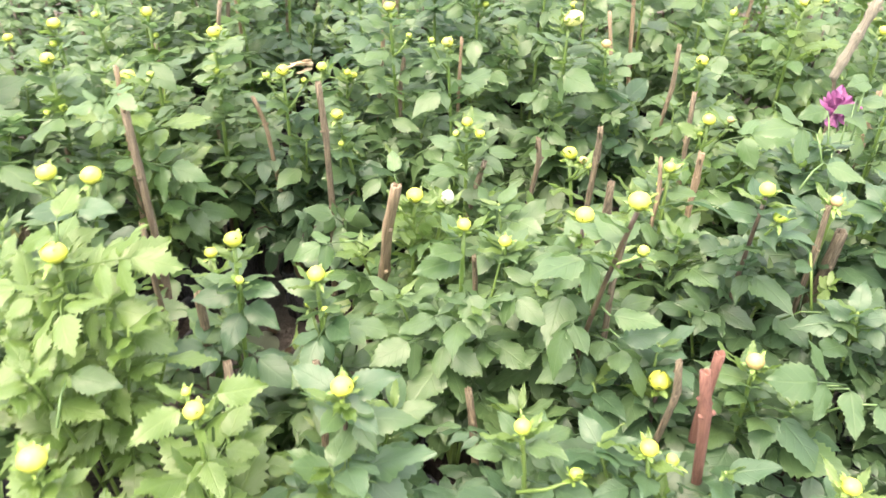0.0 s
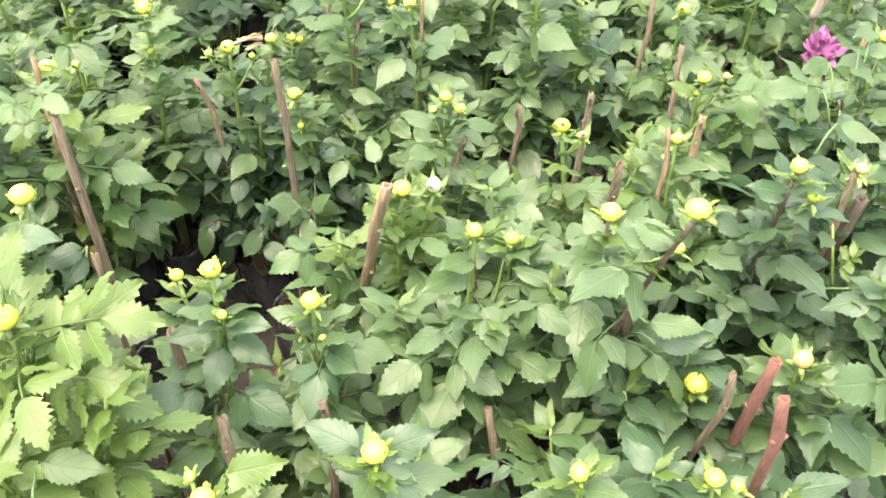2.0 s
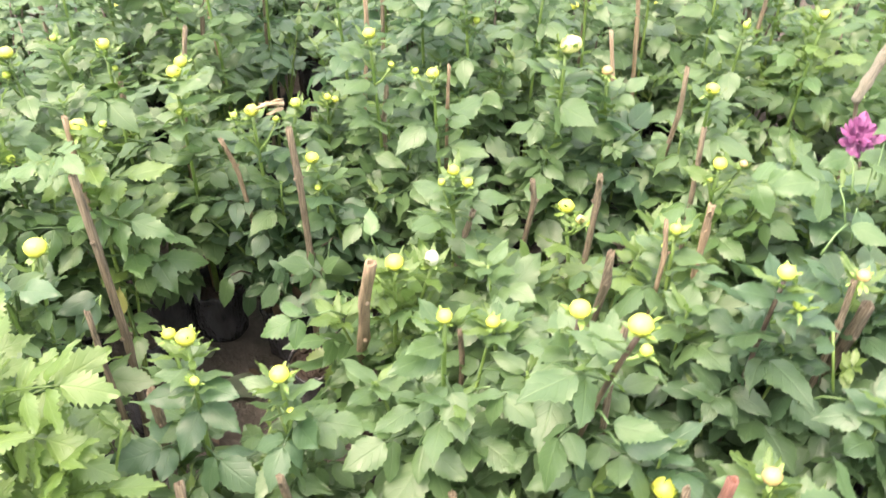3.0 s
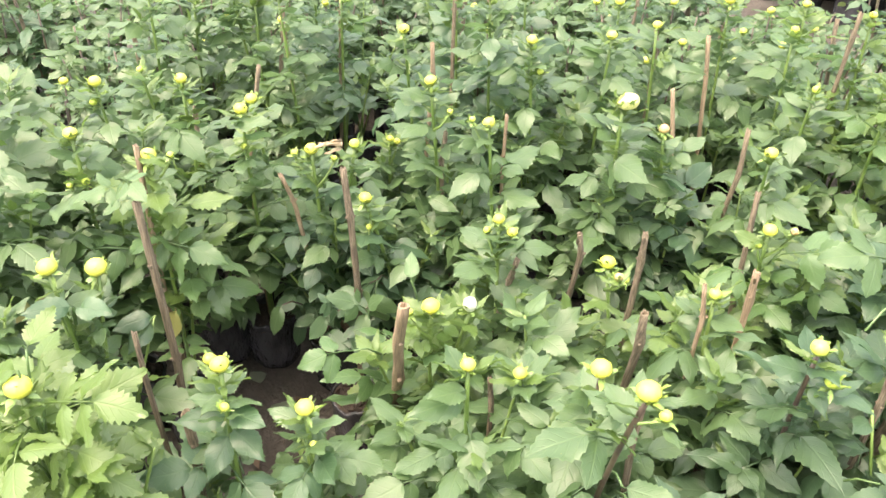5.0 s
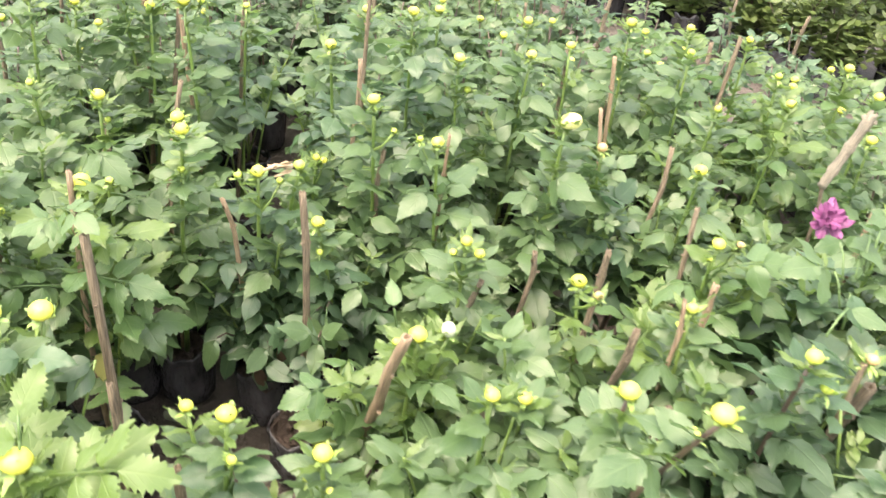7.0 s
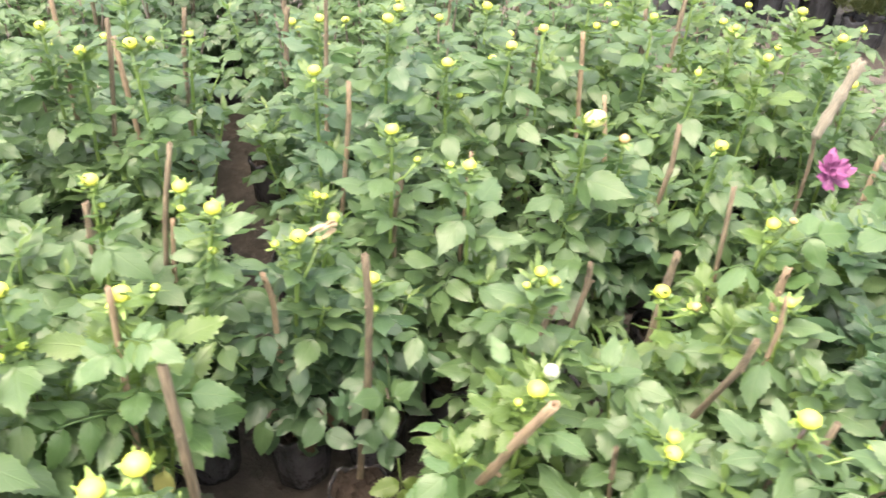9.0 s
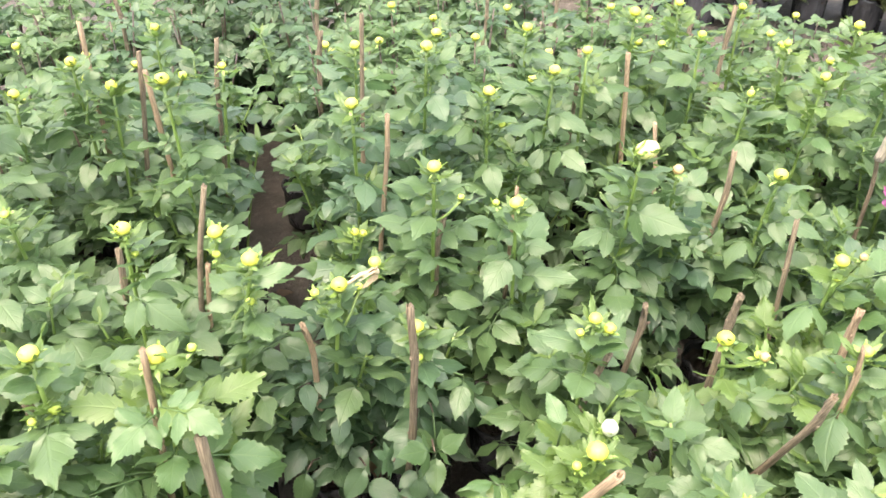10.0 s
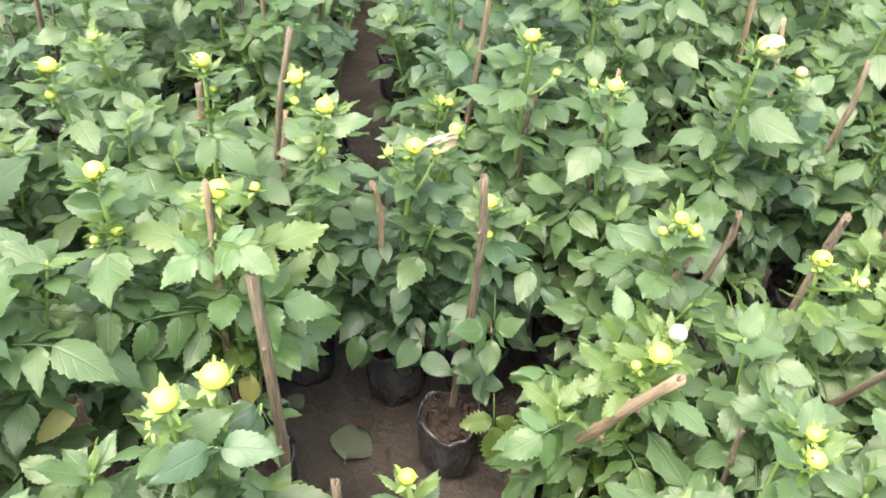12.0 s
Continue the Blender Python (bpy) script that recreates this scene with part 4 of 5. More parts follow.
# ---------------------------------------------------------------- leaves that stand out
accent(PLANTS["a3"], (-0.556, 1.365, 0.467), (-0.695, 1.300, 0.510), "fresh", "five")
accent(PLANTS["a3"], (-0.545, 1.365, 0.494), (-0.382, 1.330, 0.503), "fresh", "five")
accent(PLANTS["a3"], (-0.534, 1.365, 0.575), (-0.471, 1.330, 0.574), "fresh", "crisp")
accent(PLANTS["a3"], (-0.541, 1.365, 0.575), (-0.592, 1.330, 0.568), "fresh", "crisp")
accent(PLANTS["a3"], (-0.512, 1.285, 0.655), (-0.452, 1.235, 0.668), "fresh", "crisp")
accent(PLANTS["a3"], (-0.520, 1.290, 0.640), (-0.565, 1.235, 0.648), "fresh", "crisp")
accent(PLANTS["a3"], (-0.559, 1.365, 0.439), (-0.587, 1.300, 0.432), "fresh", "single")
accent(PLANTS["a6"], (-0.169, 1.400, 0.230), (-0.169, 1.340, 0.130), "lime", "three")
accent(PLANTS["a6"], (-0.175, 1.450, 0.395), (-0.179, 1.400, 0.271), "mid", "three")
accent(PLANTS["a5"], (-0.353, 1.540, 0.212), (-0.429, 1.490, 0.096), "deep", "single")
accent(PLANTS["a5"], (-0.274, 1.530, 0.221), (-0.324, 1.490, 0.137), "deep", "three")
accent(PLANTS["a7"], (-0.094, 1.220, 0.297), (-0.180, 1.180, 0.230), "mid", "single")
accent(PLANTS["a7"], (-0.141, 1.170, 0.474), (-0.216, 1.130, 0.481), "fresh", "three")
accent(PLANTS["a7"], (-0.070, 1.240, 0.555), (-0.075, 1.270, 0.588), "fresh", "single")
accent(PLANTS["a2"], (-0.502, 1.100, 0.557), (-0.413, 1.050, 0.600), "deep", "single")
accent(PLANTS["a2"], (-0.507, 1.100, 0.558), (-0.562, 1.050, 0.601), "deep", "single")
accent(PLANTS["a4"], (-0.407, 1.470, 0.663), (-0.351, 1.470, 0.684), "mid", "single")
accent(PLANTS["d2"], (-0.576, 1.580, 0.595), (-0.499, 1.500, 0.600), "mid", "three")
accent(PLANTS["d2"], (-0.647, 1.550, 0.497), (-0.557, 1.480, 0.519), "mid", "three")
accent(PLANTS["b11"], (-0.115, 1.620, 0.473), (-0.053, 1.580, 0.463), "mid", "single")
accent(PLANTS["a12"], (0.240, 0.930, 0.503), (0.337, 0.900, 0.572), "deep", "single")
accent(PLANTS["a12"], (0.196, 0.950, 0.447), (0.114, 0.900, 0.451), "mid", "single")
accent(PLANTS["a12"], (0.196, 0.950, 0.447), (0.209, 0.900, 0.401), "mid", "three")
accent(PLANTS["a12"], (0.188, 1.000, 0.581), (0.127, 0.950, 0.580), "mid", "single")
accent(PLANTS["a12"], (0.224, 0.930, 0.537), (0.285, 0.900, 0.556), "fresh", "single")
accent(PLANTS["a10"], (-0.075, 0.760, 0.551), (0.034, 0.720, 0.650), "deep", "single")
accent(PLANTS["a10"], (-0.089, 0.780, 0.531), (-0.153, 0.820, 0.569), "deep", "single")
accent(PLANTS["a10"], (-0.077, 0.750, 0.558), (-0.041, 0.710, 0.553), "deep", "single")
accent(PLANTS["n2"], (-0.382, 0.780, 0.544), (-0.272, 0.720, 0.556), "mid", "single")
accent(PLANTS["n3"], (-0.209, 0.740, 0.560), (-0.118, 0.730, 0.614), "lime", "single")
accent(PLANTS["n3"], (-0.235, 0.720, 0.559), (-0.275, 0.660, 0.576), "lime", "single")
accent(PLANTS["a9"], (-0.109, 0.950, 0.452), (-0.126, 0.970, 0.524), "mid", "single")
accent(PLANTS["a11"], (-0.250, 0.990, 0.505), (-0.305, 0.965, 0.525), "deep", "single")
accent(PLANTS["a11"], (-0.250, 0.985, 0.480), (-0.272, 0.920, 0.455), "deep", "single")
accent(PLANTS["a11"], (-0.245, 0.985, 0.520), (-0.200, 0.950, 0.545), "deep", "single")
accent(PLANTS["a11"], (-0.245, 0.985, 0.490), (-0.195, 0.930, 0.500), "deep", "single")
accent(PLANTS["a11"], (-0.255, 0.985, 0.410), (-0.185, 0.910, 0.440), "deep", "three")
accent(PLANTS["a11"], (-0.265, 0.990, 0.420), (-0.350, 0.930, 0.440), "deep", "three")
accent(PLANTS["a9"], (-0.135, 0.970, 0.470), (-0.150, 0.885, 0.480), "deep", "three")
accent(PLANTS["a9"], (-0.130, 0.965, 0.480), (-0.085, 0.900, 0.520), "deep", "single")
accent(PLANTS["a8"], (-0.001, 1.000, 0.433), (-0.065, 0.930, 0.466), "mid", "three")
accent(PLANTS["a8"], (-0.001, 1.000, 0.433), (0.065, 0.930, 0.448), "mid", "three")
accent(PLANTS["a8"], (0.097, 1.020, 0.497), (0.139, 0.950, 0.528), "mid", "three")
accent(PLANTS["b6"], (0.493, 0.860, 0.502), (0.393, 0.820, 0.543), "mid", "three")
accent(PLANTS["b6"], (0.498, 0.860, 0.497), (0.491, 0.800, 0.490), "mid", "single")
accent(PLANTS["b6"], (0.537, 0.860, 0.473), (0.535, 0.780, 0.488), "mid", "single")
accent(PLANTS["b5"], (0.573, 1.250, 0.593), (0.624, 1.200, 0.587), "mid", "single")
accent(PLANTS["b5"], (0.538, 1.050, 0.464), (0.553, 0.980, 0.500), "mid", "single")
accent(PLANTS["a1"], (-0.382, 0.860, 0.630), (-0.271, 0.840, 0.671), "lime", "five")
accent(PLANTS["a1"], (-0.397, 0.860, 0.611), (-0.444, 0.800, 0.611), "lime", "five")
accent(PLANTS["a1"], (-0.398, 0.860, 0.565), (-0.270, 0.800, 0.631), "lime", "five")
accent(PLANTS["a1"], (-0.423, 0.860, 0.564), (-0.406, 0.780, 0.589), "lime", "five")
accent(PLANTS["a1"], (-0.401, 0.860, 0.672), (-0.466, 0.880, 0.660), "lime", "single")
accent(PLANTS["a1"], (-0.419, 0.900, 0.664), (-0.419, 0.950, 0.689), "lime", "single")
for k, (z, size, turn) in enumerate(((0.600, 0.125, 0.4), (0.545, 0.125, 1.3), (0.490, 0.120, 0.8))):
    for q in range(4):
        a = turn + 1.571 * q
        accent(PLANTS["a1"], (-0.408 + 0.012 * math.cos(a), 0.862 + 0.012 * math.sin(a), z), (-0.408 + size * math.cos(a), 0.862 + size * math.sin(a), z + 0.030 - 0.012 * k), "lime", "five" if q % 2 else "crisp")
accent(PLANTS["b3"], (0.469, 1.420, 0.542), (0.572, 1.380, 0.586), "fresh", "three")
accent(PLANTS["b3"], (0.514, 1.420, 0.474), (0.557, 1.360, 0.515), "fresh", "three")
accent(PLANTS["a13"], (-0.700, 1.270, 0.415), (-0.750, 1.235, 0.410), "faded", "single")
accent(PLANTS["a2"], (-0.486, 1.244, 0.432), (-0.540, 1.210, 0.445), "deep", "single")
accent(PLANTS["a2"], (-0.487, 1.242, 0.425), (-0.515, 1.185, 0.410), "deep", "single")
accent(PLANTS["b7"], (0.675, 1.400, 0.665), (0.622, 1.345, 0.700), "mid", "single")
accent(PLANTS["b7"], (0.665, 1.400, 0.635), (0.700, 1.340, 0.655), "mid", "single")
accent(PLANTS["b7"], (0.655, 1.395, 0.615), (0.650, 1.330, 0.625), "mid", "single")
accent(PLANTS["b7"], (0.585, 1.330, 0.605), (0.465, 1.260, 0.655), "mid", "three")
accent(PLANTS["b7"], (0.610, 1.310, 0.580), (0.625, 1.255, 0.530), "deep", "single")
accent(PLANTS["b7"], (0.680, 1.400, 0.615), (0.622, 1.360, 0.628), "mid", "single")
accent(PLANTS["b7"], (0.625, 1.400, 0.612), (0.565, 1.360, 0.630), "mid", "single")
accent(PLANTS["a6"], (-0.160, 1.500, 0.420), (-0.215, 1.430, 0.445), "mid", "three")
accent(PLANTS["a6"], (-0.115, 1.500, 0.410), (-0.140, 1.420, 0.435), "mid", "three")
accent(PLANTS["b9"], (0.805, 1.560, 0.500), (0.730, 1.535, 0.540), "mid", "three")
accent(PLANTS["b9"], (0.800, 1.570, 0.530), (0.785, 1.500, 0.555), "mid", "three")
accent(PLANTS["a6"], (-0.195, 1.470, 0.370), (-0.240, 1.405, 0.345), "deep", "three")
accent(PLANTS["a6"], (-0.205, 1.450, 0.310), (-0.205, 1.390, 0.270), "deep", "three")
accent(PLANTS["a6"], (-0.200, 1.455, 0.250), (-0.180, 1.390, 0.220), "deep", "three")
accent(PLANTS["c2"], (0.302, 1.640, 0.494), (0.359, 1.580, 0.473), "mid", "shoot")

accent(PLANTS["a5"], (-0.300, 1.50, 0.215), (-0.303, 1.49, 0.150), "withered", "single")
accent(PLANTS["a5"], (-0.270, 1.52, 0.245), (-0.250, 1.50, 0.180), "withered", "narrow")
accent(PLANTS["a6"], (-0.185, 1.400, 0.367), (-0.237, 1.370, 0.422), "mid", "crisp")
accent(PLANTS["a6"], (-0.185, 1.400, 0.365), (-0.154, 1.370, 0.416), "mid", "crisp")
accent(PLANTS["a6"], (-0.184, 1.400, 0.361), (-0.187, 1.360, 0.325), "mid", "single")
accent(PLANTS["a5"], (-0.365, 1.470, 0.300), (-0.418, 1.420, 0.223), "mid", "single")
accent(PLANTS["a5"], (-0.276, 1.470, 0.285), (-0.326, 1.430, 0.225), "deep", "single")
accent(PLANTS["a6"], (-0.177, 1.430, 0.262), (-0.245, 1.400, 0.296), "deep", "single")
accent(PLANTS["a5"], (-0.280, 1.460, 0.256), (-0.229, 1.430, 0.253), "deep", "single")
accent(PLANTS["a6"], (-0.242, 1.420, 0.340), (-0.286, 1.400, 0.390), "deep", "shoot")
accent(PLANTS["a6"], (-0.194, 1.440, 0.216), (-0.167, 1.400, 0.256), "deep", "three")
accent(PLANTS["a3"], (-0.513, 1.353, 0.362), (-0.517, 1.335, 0.298), "faded", "single")


def dried_flower(plant, at, to):
    """A withered flower head drooping off its stem: curled papery petals."""
    rng = random.Random(12)
    base = plant.location
    p, q = Vector(at) - base, Vector(to) - base
    v, f, u = [], [], []
    leaflet(v, f, u, Matrix(), 1.0, 0.13, 4, 0.0, -0.12, 0.5, 0.05, rng)
    petal = mesh_of("dried_petal", [tuple(k) for k in v], f, DRIED, u)
    tv, tf = tube([p, p * 0.4 + q * 0.6 + Vector((0, 0, 0.006)), q], [0.004, 0.003, 0.002], 6)
    head = part("dried_flower", mesh_of("dried_head", [tuple(k) for k in tv], tf, DRIED), plant, None, "withered tan flower remains")
    for k in range(5):
        d = (q - p) + Vector((rng.uniform(-0.02, 0.02), rng.uniform(-0.015, 0.015), rng.uniform(-0.008, 0.012)))
        part("petal", petal, head, aim(p + Vector((0, 0, 0.004 * k - 0.006)), d, rng.uniform(-60, 60)) @ Matrix.Scale(rng.uniform(0.6, 1.0) * (q - p).length, 4))


dried_flower(PLANTS["a5"], (-0.238, 1.505, 0.626), (-0.282, 1.492, 0.622))

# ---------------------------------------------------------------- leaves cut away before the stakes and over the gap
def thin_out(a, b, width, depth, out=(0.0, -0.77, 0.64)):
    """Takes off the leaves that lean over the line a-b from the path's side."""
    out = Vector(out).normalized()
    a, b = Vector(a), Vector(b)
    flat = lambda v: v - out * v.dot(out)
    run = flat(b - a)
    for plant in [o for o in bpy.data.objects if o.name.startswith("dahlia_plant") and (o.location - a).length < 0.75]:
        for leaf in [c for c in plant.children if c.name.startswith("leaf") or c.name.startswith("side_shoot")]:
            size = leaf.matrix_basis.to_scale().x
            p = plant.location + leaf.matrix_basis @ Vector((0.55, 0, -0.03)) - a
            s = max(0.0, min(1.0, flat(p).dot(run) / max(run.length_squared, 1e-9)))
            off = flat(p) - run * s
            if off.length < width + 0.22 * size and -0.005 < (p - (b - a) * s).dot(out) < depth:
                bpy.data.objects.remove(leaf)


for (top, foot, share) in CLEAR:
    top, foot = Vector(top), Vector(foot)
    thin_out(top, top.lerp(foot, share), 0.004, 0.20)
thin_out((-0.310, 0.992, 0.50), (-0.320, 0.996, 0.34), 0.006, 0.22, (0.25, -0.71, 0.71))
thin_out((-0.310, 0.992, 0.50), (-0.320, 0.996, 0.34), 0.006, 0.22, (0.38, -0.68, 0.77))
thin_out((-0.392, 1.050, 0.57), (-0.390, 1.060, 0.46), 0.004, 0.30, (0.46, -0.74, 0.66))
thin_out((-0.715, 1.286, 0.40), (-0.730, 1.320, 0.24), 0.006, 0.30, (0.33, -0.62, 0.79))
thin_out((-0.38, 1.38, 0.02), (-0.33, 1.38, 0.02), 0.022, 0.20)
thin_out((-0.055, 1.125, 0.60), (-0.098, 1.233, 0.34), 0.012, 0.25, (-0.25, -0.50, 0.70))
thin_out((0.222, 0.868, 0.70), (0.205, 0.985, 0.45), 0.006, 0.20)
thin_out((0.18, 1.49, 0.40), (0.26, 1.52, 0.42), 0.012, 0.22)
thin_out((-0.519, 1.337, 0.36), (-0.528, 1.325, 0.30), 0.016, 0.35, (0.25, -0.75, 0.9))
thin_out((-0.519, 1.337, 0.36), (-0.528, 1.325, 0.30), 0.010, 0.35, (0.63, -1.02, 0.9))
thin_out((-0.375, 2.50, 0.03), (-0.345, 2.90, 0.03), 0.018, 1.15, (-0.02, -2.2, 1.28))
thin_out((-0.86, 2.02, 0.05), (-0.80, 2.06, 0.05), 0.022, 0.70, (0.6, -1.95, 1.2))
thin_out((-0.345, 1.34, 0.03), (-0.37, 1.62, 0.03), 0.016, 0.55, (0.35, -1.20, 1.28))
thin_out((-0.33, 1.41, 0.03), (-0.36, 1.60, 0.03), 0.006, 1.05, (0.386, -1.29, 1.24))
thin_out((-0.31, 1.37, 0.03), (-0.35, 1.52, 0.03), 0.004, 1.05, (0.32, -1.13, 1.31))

# ---------------------------------------------------------------- rows behind, seen between the stems
rng = random.Random(77)
models = [far_dahlia("mid", 3, True, False), far_dahlia("mid", 4, True, False), far_dahlia("deep", 5, False), far_dahlia("mid", 6, False, False), far_dahlia("fresh", 7, True, False)]
spots = []
for row in range(7):
    for k in range(20):
        x, y = -2.6 + 0.19 * k + rng.uniform(-0.04, 0.04), 2.52 + 0.20 * row + rng.uniform(-0.04, 0.04)
        lane = (-0.53 < x < -0.20 and y < 3.35) or (-0.60 < x < -0.10 and 2.9 < y < 3.5)
        if lane or x < -1.9 or (y > 3.1 and x < -1.5) or (y > 3.6 and x < -0.7) or (x > 0.55 and y > 3.3) or (x > 0.95):
            continue
        spots.append((x, y))
for x, y in [(-1.08, 1.95), (-1.22, 1.55), (-1.0, 2.15), (-1.2, 2.3), (-1.02, 2.4), (-0.88, 2.4), (-0.61, 2.68), (-0.12, 2.86), (1.12, 2.02), (0.95, 2.32), (1.15, 2.28), (1.08, 2.55), (1.05, 3.0), (-0.60, 2.50), (-0.13, 2.62), (1.28, 2.15), (1.3, 1.9), (-1.3, 2.0), (-1.1, 1.25), (-1.3, 1.75), (1.28, 2.62), (1.42, 2.42), (1.22, 2.80), (0.12, 2.40), (-0.12, 2.40), (0.34, 2.34), (0.50, 2.42), (0.9, 0.85), (-0.85, 0.78), (-0.6, 0.66)]:
    spots.append((x, y))
# Lane-end plants, their shade painted in with the darkened leaf green.
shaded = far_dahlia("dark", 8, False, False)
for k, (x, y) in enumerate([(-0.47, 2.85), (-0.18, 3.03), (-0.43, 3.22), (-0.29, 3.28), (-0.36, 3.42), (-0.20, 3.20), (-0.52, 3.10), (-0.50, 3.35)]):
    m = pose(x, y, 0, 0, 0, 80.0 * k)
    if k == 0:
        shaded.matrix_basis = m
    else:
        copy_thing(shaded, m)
for k, (x, y) in enumerate(spots):
    m = pose(x, y, 0, 0, 0, rng.uniform(0, 360))
    if k < len(models):
        models[k].matrix_basis = m
    else:
        copy_thing(models[k % len(models)], m)


# ---------------------------------------------------------------- shrubs across the path
SHRUB_LEAF = leaf_material("shrub_leaf", (0.070, 0.120, 0.038), (0.165, 0.225, 0.072), (0.20, 0.27, 0.10))
OLIVE_LEAF = leaf_material("olive_needle_leaf", (0.085, 0.110, 0.036), (0.130, 0.155, 0.055), (0.14, 0.17, 0.06), rough=0.6)


def shrub(seed):
    """A dense small-leaved bush in a black bag."""
    rng = random.Random(seed)
    bush = new("potted_shrub")
    bag, soil = BAGS[seed % 4]
    big = Matrix.Diagonal((1.25, 1.25, 1.25, 1.0))
    part("grow_bag", bag, bush, big, "black polythene grow bag")
    part("soil", soil, bush, big)
    verts, faces, uvs = [], [], []
    for s in range(7):
        a, r = rng.uniform(0, 6.28), rng.uniform(0.02, 0.24)
        tip = Vector((r * math.cos(a), r * math.sin(a), rng.uniform(0.34, 0.62)))
        v, f = tube([(0, 0, 0.16), tuple(tip * 0.55 + Vector((0, 0, 0.08))), tuple(tip)], [0.005, 0.003, 0.0015], 5)
        part("stem", mesh_of("stem", [tuple(q) for q in v], f, STEM_DARK), bush)
        for k in range(80):
            h = rng.uniform(0.10, 1.0)
            at = Vector((tip.x * h, tip.y * h, 0.16 + (tip.z - 0.16) * h)) + Vector((rng.gauss(0, 0.045), rng.gauss(0, 0.045), rng.gauss(0, 0.035)))
            rise, az = rng.uniform(-0.2, 0.9), rng.uniform(0, 6.28)
            m = aim(at, (math.cos(az) * math.cos(rise), math.sin(az) * math.cos(rise), math.sin(rise)), rng.uniform(-30, 30))
            leaflet(verts, faces, uvs, m, rng.uniform(0.040, 0.062), 0.014, 2, 0.0, 0.15, 0.25, 0.0, rng)
    part("foliage", mesh_of("foliage", [tuple(v) for v in verts], faces, SHRUB_LEAF, uvs), bush)
    tagged(bush, "dense small-leaved green shrub in a black grow bag", "shrub", "shrubs across the path")
    return bush


shrubs = [shrub(1), shrub(2), shrub(3)]
rng = random.Random(31)
place = []
for row in range(3):
    for k in range(-2, 9):
        along, back = 0.25 * k + 0.12 * (row % 2), 0.30 * row - 0.14
        x, y = 1.20 + 0.576 * along + 0.817 * back, 4.75 - 0.817 * along + 0.576 * back
        if k > 5 and row == 0:
            continue
        place.append((x + rng.uniform(-0.04, 0.04), y + rng.uniform(-0.04, 0.04)))
for k, (x, y) in enumerate(place):
    m = pose(x, y, 0, 0, 0, 47.0 * k)
    if k < 3:
        shrubs[k].matrix_basis = m
    else:
        copy_thing(shrubs[k % 3], m)


def feathery_bush(x, y):
    """A low rounded bush of fine upright sprays in a black bag."""
    rng = random.Random(21)
    bush = new("feathery_bush")
    bag, soil = BAGS[1]
    part("grow_bag", bag, bush, None, "black polythene grow bag")
    part("soil", soil, bush)
    verts, faces, uvs = [], [], []
    for s in range(90):
        a, r = rng.uniform(0, 6.28), 0.17 * rng.random() ** 0.5
        tip = Vector((r * math.cos(a), r * math.sin(a), 0.42 - 3.6 * r * r + rng.uniform(-0.03, 0.03)))
        foot = Vector((0.35 * tip.x, 0.35 * tip.y, 0.12))
        for k in range(26):
            at = foot.lerp(tip, 0.25 + 0.75 * k / 26)
            az, rise = rng.uniform(0, 6.28), rng.uniform(0.3, 1.2)
            m = aim(at, (math.cos(az) * math.cos(rise), math.sin(az) * math.cos(rise), math.sin(rise)), rng.uniform(-40, 40))
            leaflet(verts, faces, uvs, m, rng.uniform(0.022, 0.036), 0.0035, 2, 0.0, 0.1, 0.2, 0.0, rng)
    part("foliage", mesh_of("foliage", [tuple(v) for v in verts], faces, OLIVE_LEAF, uvs), bush)
    bush.matrix_basis = pose(x, y, 0, 0, 0, 0)
    return tagged(bush, "low rounded olive-green feathery bush in black grow bag", "shrub")


feathery_bush(2.30, 3.34)


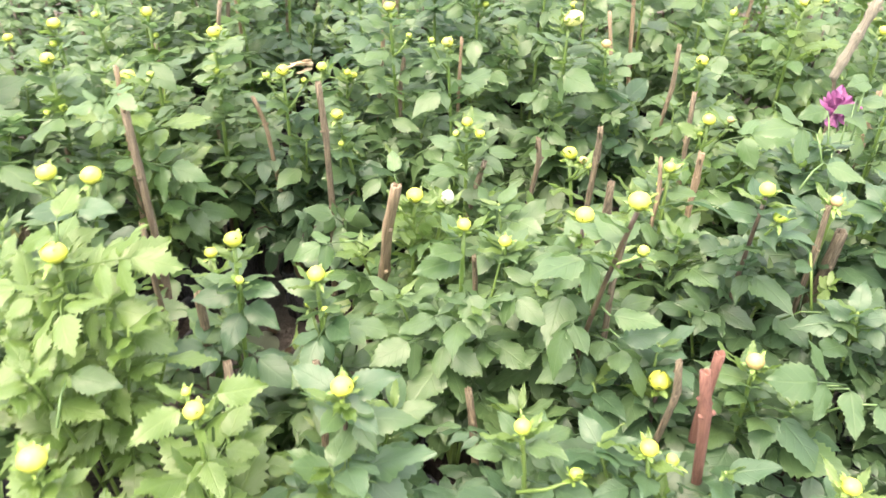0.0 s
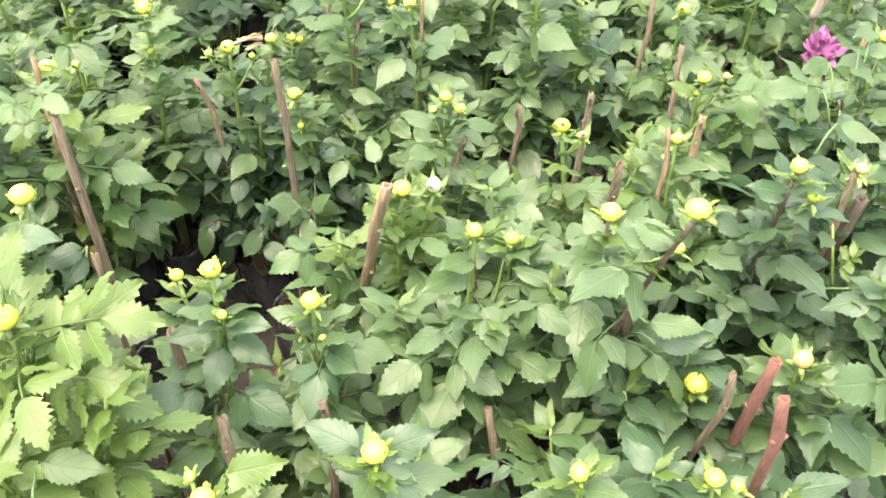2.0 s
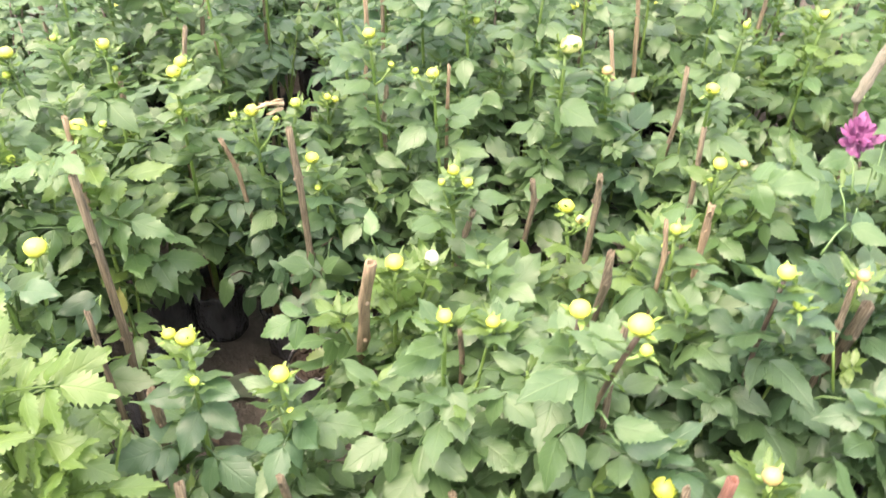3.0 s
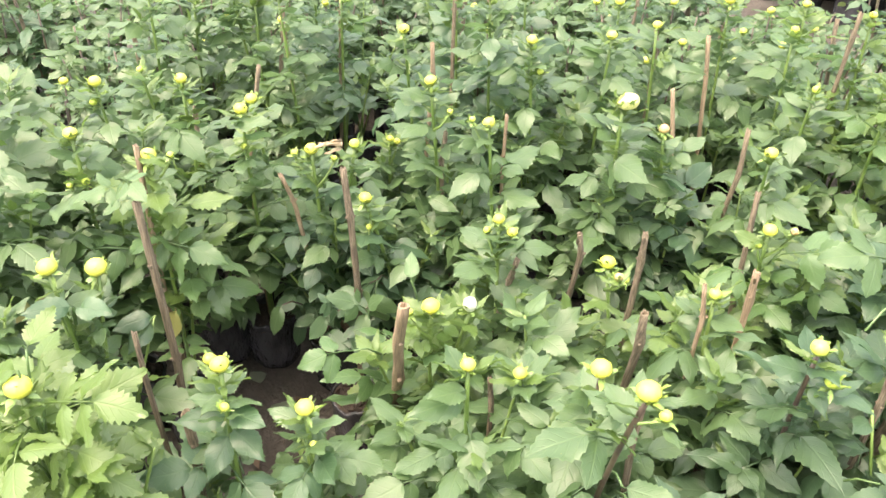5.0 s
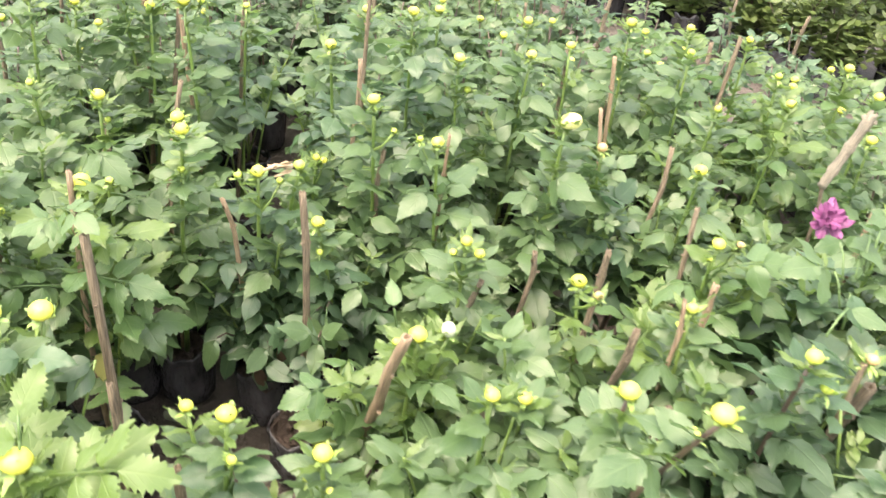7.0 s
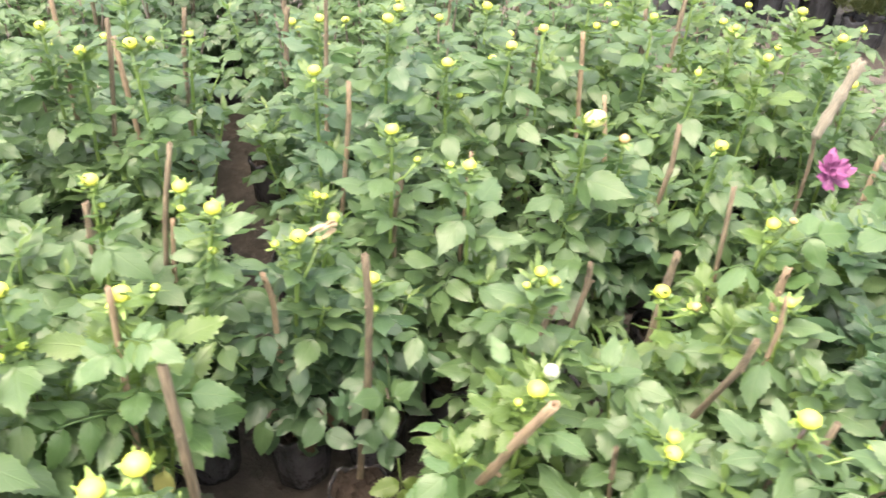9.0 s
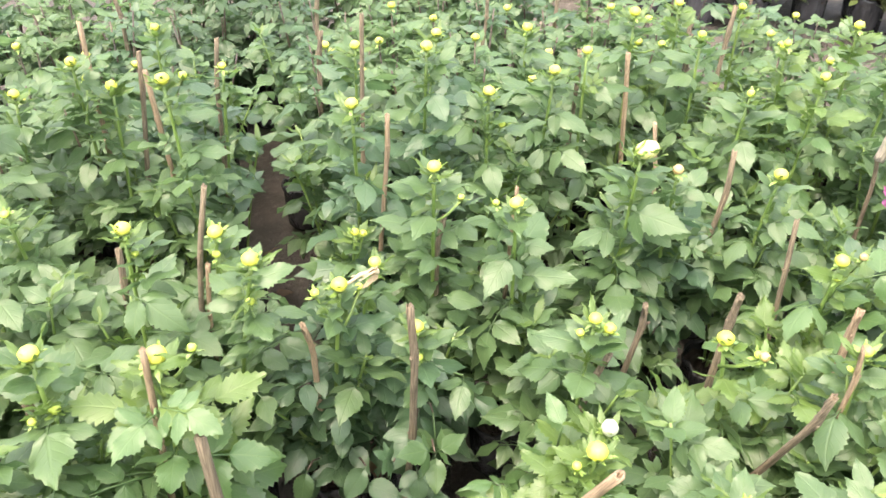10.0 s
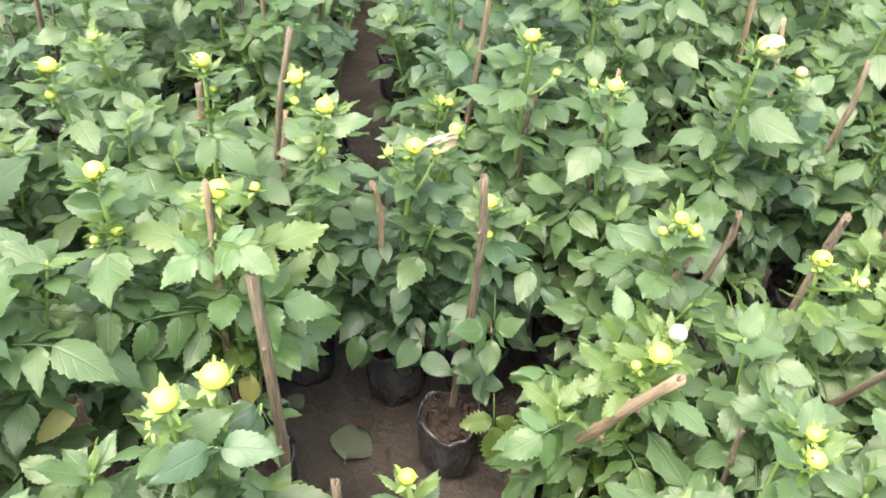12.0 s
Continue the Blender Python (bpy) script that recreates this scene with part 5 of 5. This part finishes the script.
# ---------------------------------------------------------------- the magenta flower
def open_flower(base, at, size):
    """A half-open magenta dahlia on its plant: rings of broad petals."""
    plant = dahlia(base, [], "deep", side=3, extra_top=0.48, label="dahlia bearing one half-open magenta flower in black grow bag")
    root, head = Vector((0, 0, 0.12)), Vector(at) - Vector((*base, 0))
    v, f = tube([root, (root + head) / 2 + Vector((0.01, 0, 0.03)), head], [0.004, 0.0035, 0.003], 7)
    part("stem", mesh_of("stem", [tuple(q) for q in v], f, STEM_DARK), plant)
    rng = random.Random(8)
    pv, pf, pu = [], [], []
    leaflet(pv, pf, pu, Matrix(), 0.5, 0.125, 3, 0.0, -0.16, -0.3, 0.03, rng, 0.55)
    petal = mesh_of("petal", [tuple(q) for q in pv], pf, MAGENTA, pu)
    cv, cf = tube([(0, 0, -0.05), (0, 0, 0.05), (0, 0, 0.11)], [0.09, 0.10, 0.04], 10)
    core = mesh_of("core", [tuple(q) for q in cv], cf, MAGENTA)
    heart = part("flower", core, plant, Matrix.Translation(head) @ pose(0, 0, 0, 38, -12, 0) @ Matrix.Scale(size, 4), "half-open magenta flower head")
    for ring, (cnt, up, ln) in enumerate(((11, 2, 1.05), (10, 28, 0.9), (7, 55, 0.7))):
        for k in range(cnt):
            part("petal", petal, heart, pose(0, 0, 0.02 * ring, 0, 0, 360 * k / cnt + 20 * ring + rng.uniform(-14, 14)) @ pose(0.05, 0, 0, rng.uniform(-30, 30), -up + rng.uniform(-24, 22), 0) @ Matrix.Scale(ln * rng.uniform(0.75, 1.2), 4))
    return plant


open_flower((0.82, 1.60), (0.758, 1.660, 0.508), 0.072)


# ---------------------------------------------------------------- on the ground
def bare_bag(x, y, spin):
    bag, soil = BAGS[2]
    thing = new("soil_bag")
    part("grow_bag", bag, thing, None, "black polythene grow bag")
    part("soil", soil, thing, Matrix.Translation((0, 0, 0.012)))
    rng = random.Random(4)
    for k in range(34):
        a, r, s = rng.uniform(0, 6.28), 0.05 * rng.random() ** 0.5, rng.uniform(0.007, 0.015)
        bm = bmesh.new()
        bmesh.ops.create_icosphere(bm, subdivisions=1, radius=s * 0.7)
        for v in bm.verts:
            v.co *= rng.uniform(0.6, 1.35)
        me = bpy.data.meshes.new("clod")
        bm.to_mesh(me)
        bm.free()
        me.materials.append(SOIL)
        part("clod", me, thing, Matrix.Translation((r * math.cos(a), r * math.sin(a), 0.133)))
    thing.matrix_basis = pose(x, y, 0, 0, 0, spin) @ Matrix.Scale(0.9, 4)
    return tagged(thing, "black grow bag of crumbling brown soil without a plant", "grow bag")


bare_bag(-0.225, 1.445, 20)


def fallen(x, y, size, tone, spin, label, tilt=4):
    """A single leaf lying on the earth."""
    leaf = new("fallen_leaf", LEAVES[tone]["single"][0])
    leaf.matrix_basis = pose(x, y, 0.012, tilt, 3, spin) @ Matrix.Scale(size, 4)
    return tagged(leaf, label, "leaf", "fallen leaves")


fallen(-0.400, 1.435, 0.100, "dull", 80, "large dull green leaf lying flat on the earth")
fallen(-0.500, 1.555, 0.045, "dull", 60, "small pale green leaf lying on the earth")

for x, y, size, tone, spin in ((-0.30, 1.36, 0.045, "withered", 20), (-0.36, 1.50, 0.050, "withered", 130), (-0.27, 1.40, 0.038, "withered", 250), (-0.42, 1.36, 0.040, "withered", 310), (-0.33, 1.44, 0.030, "withered", 80), (-0.37, 2.3, 0.05, "withered", 10), (-0.34, 2.5, 0.05, "withered", 200)):
    fallen(x, y, size, tone, spin, "withered brown leaf lying on the damp earth", 14)
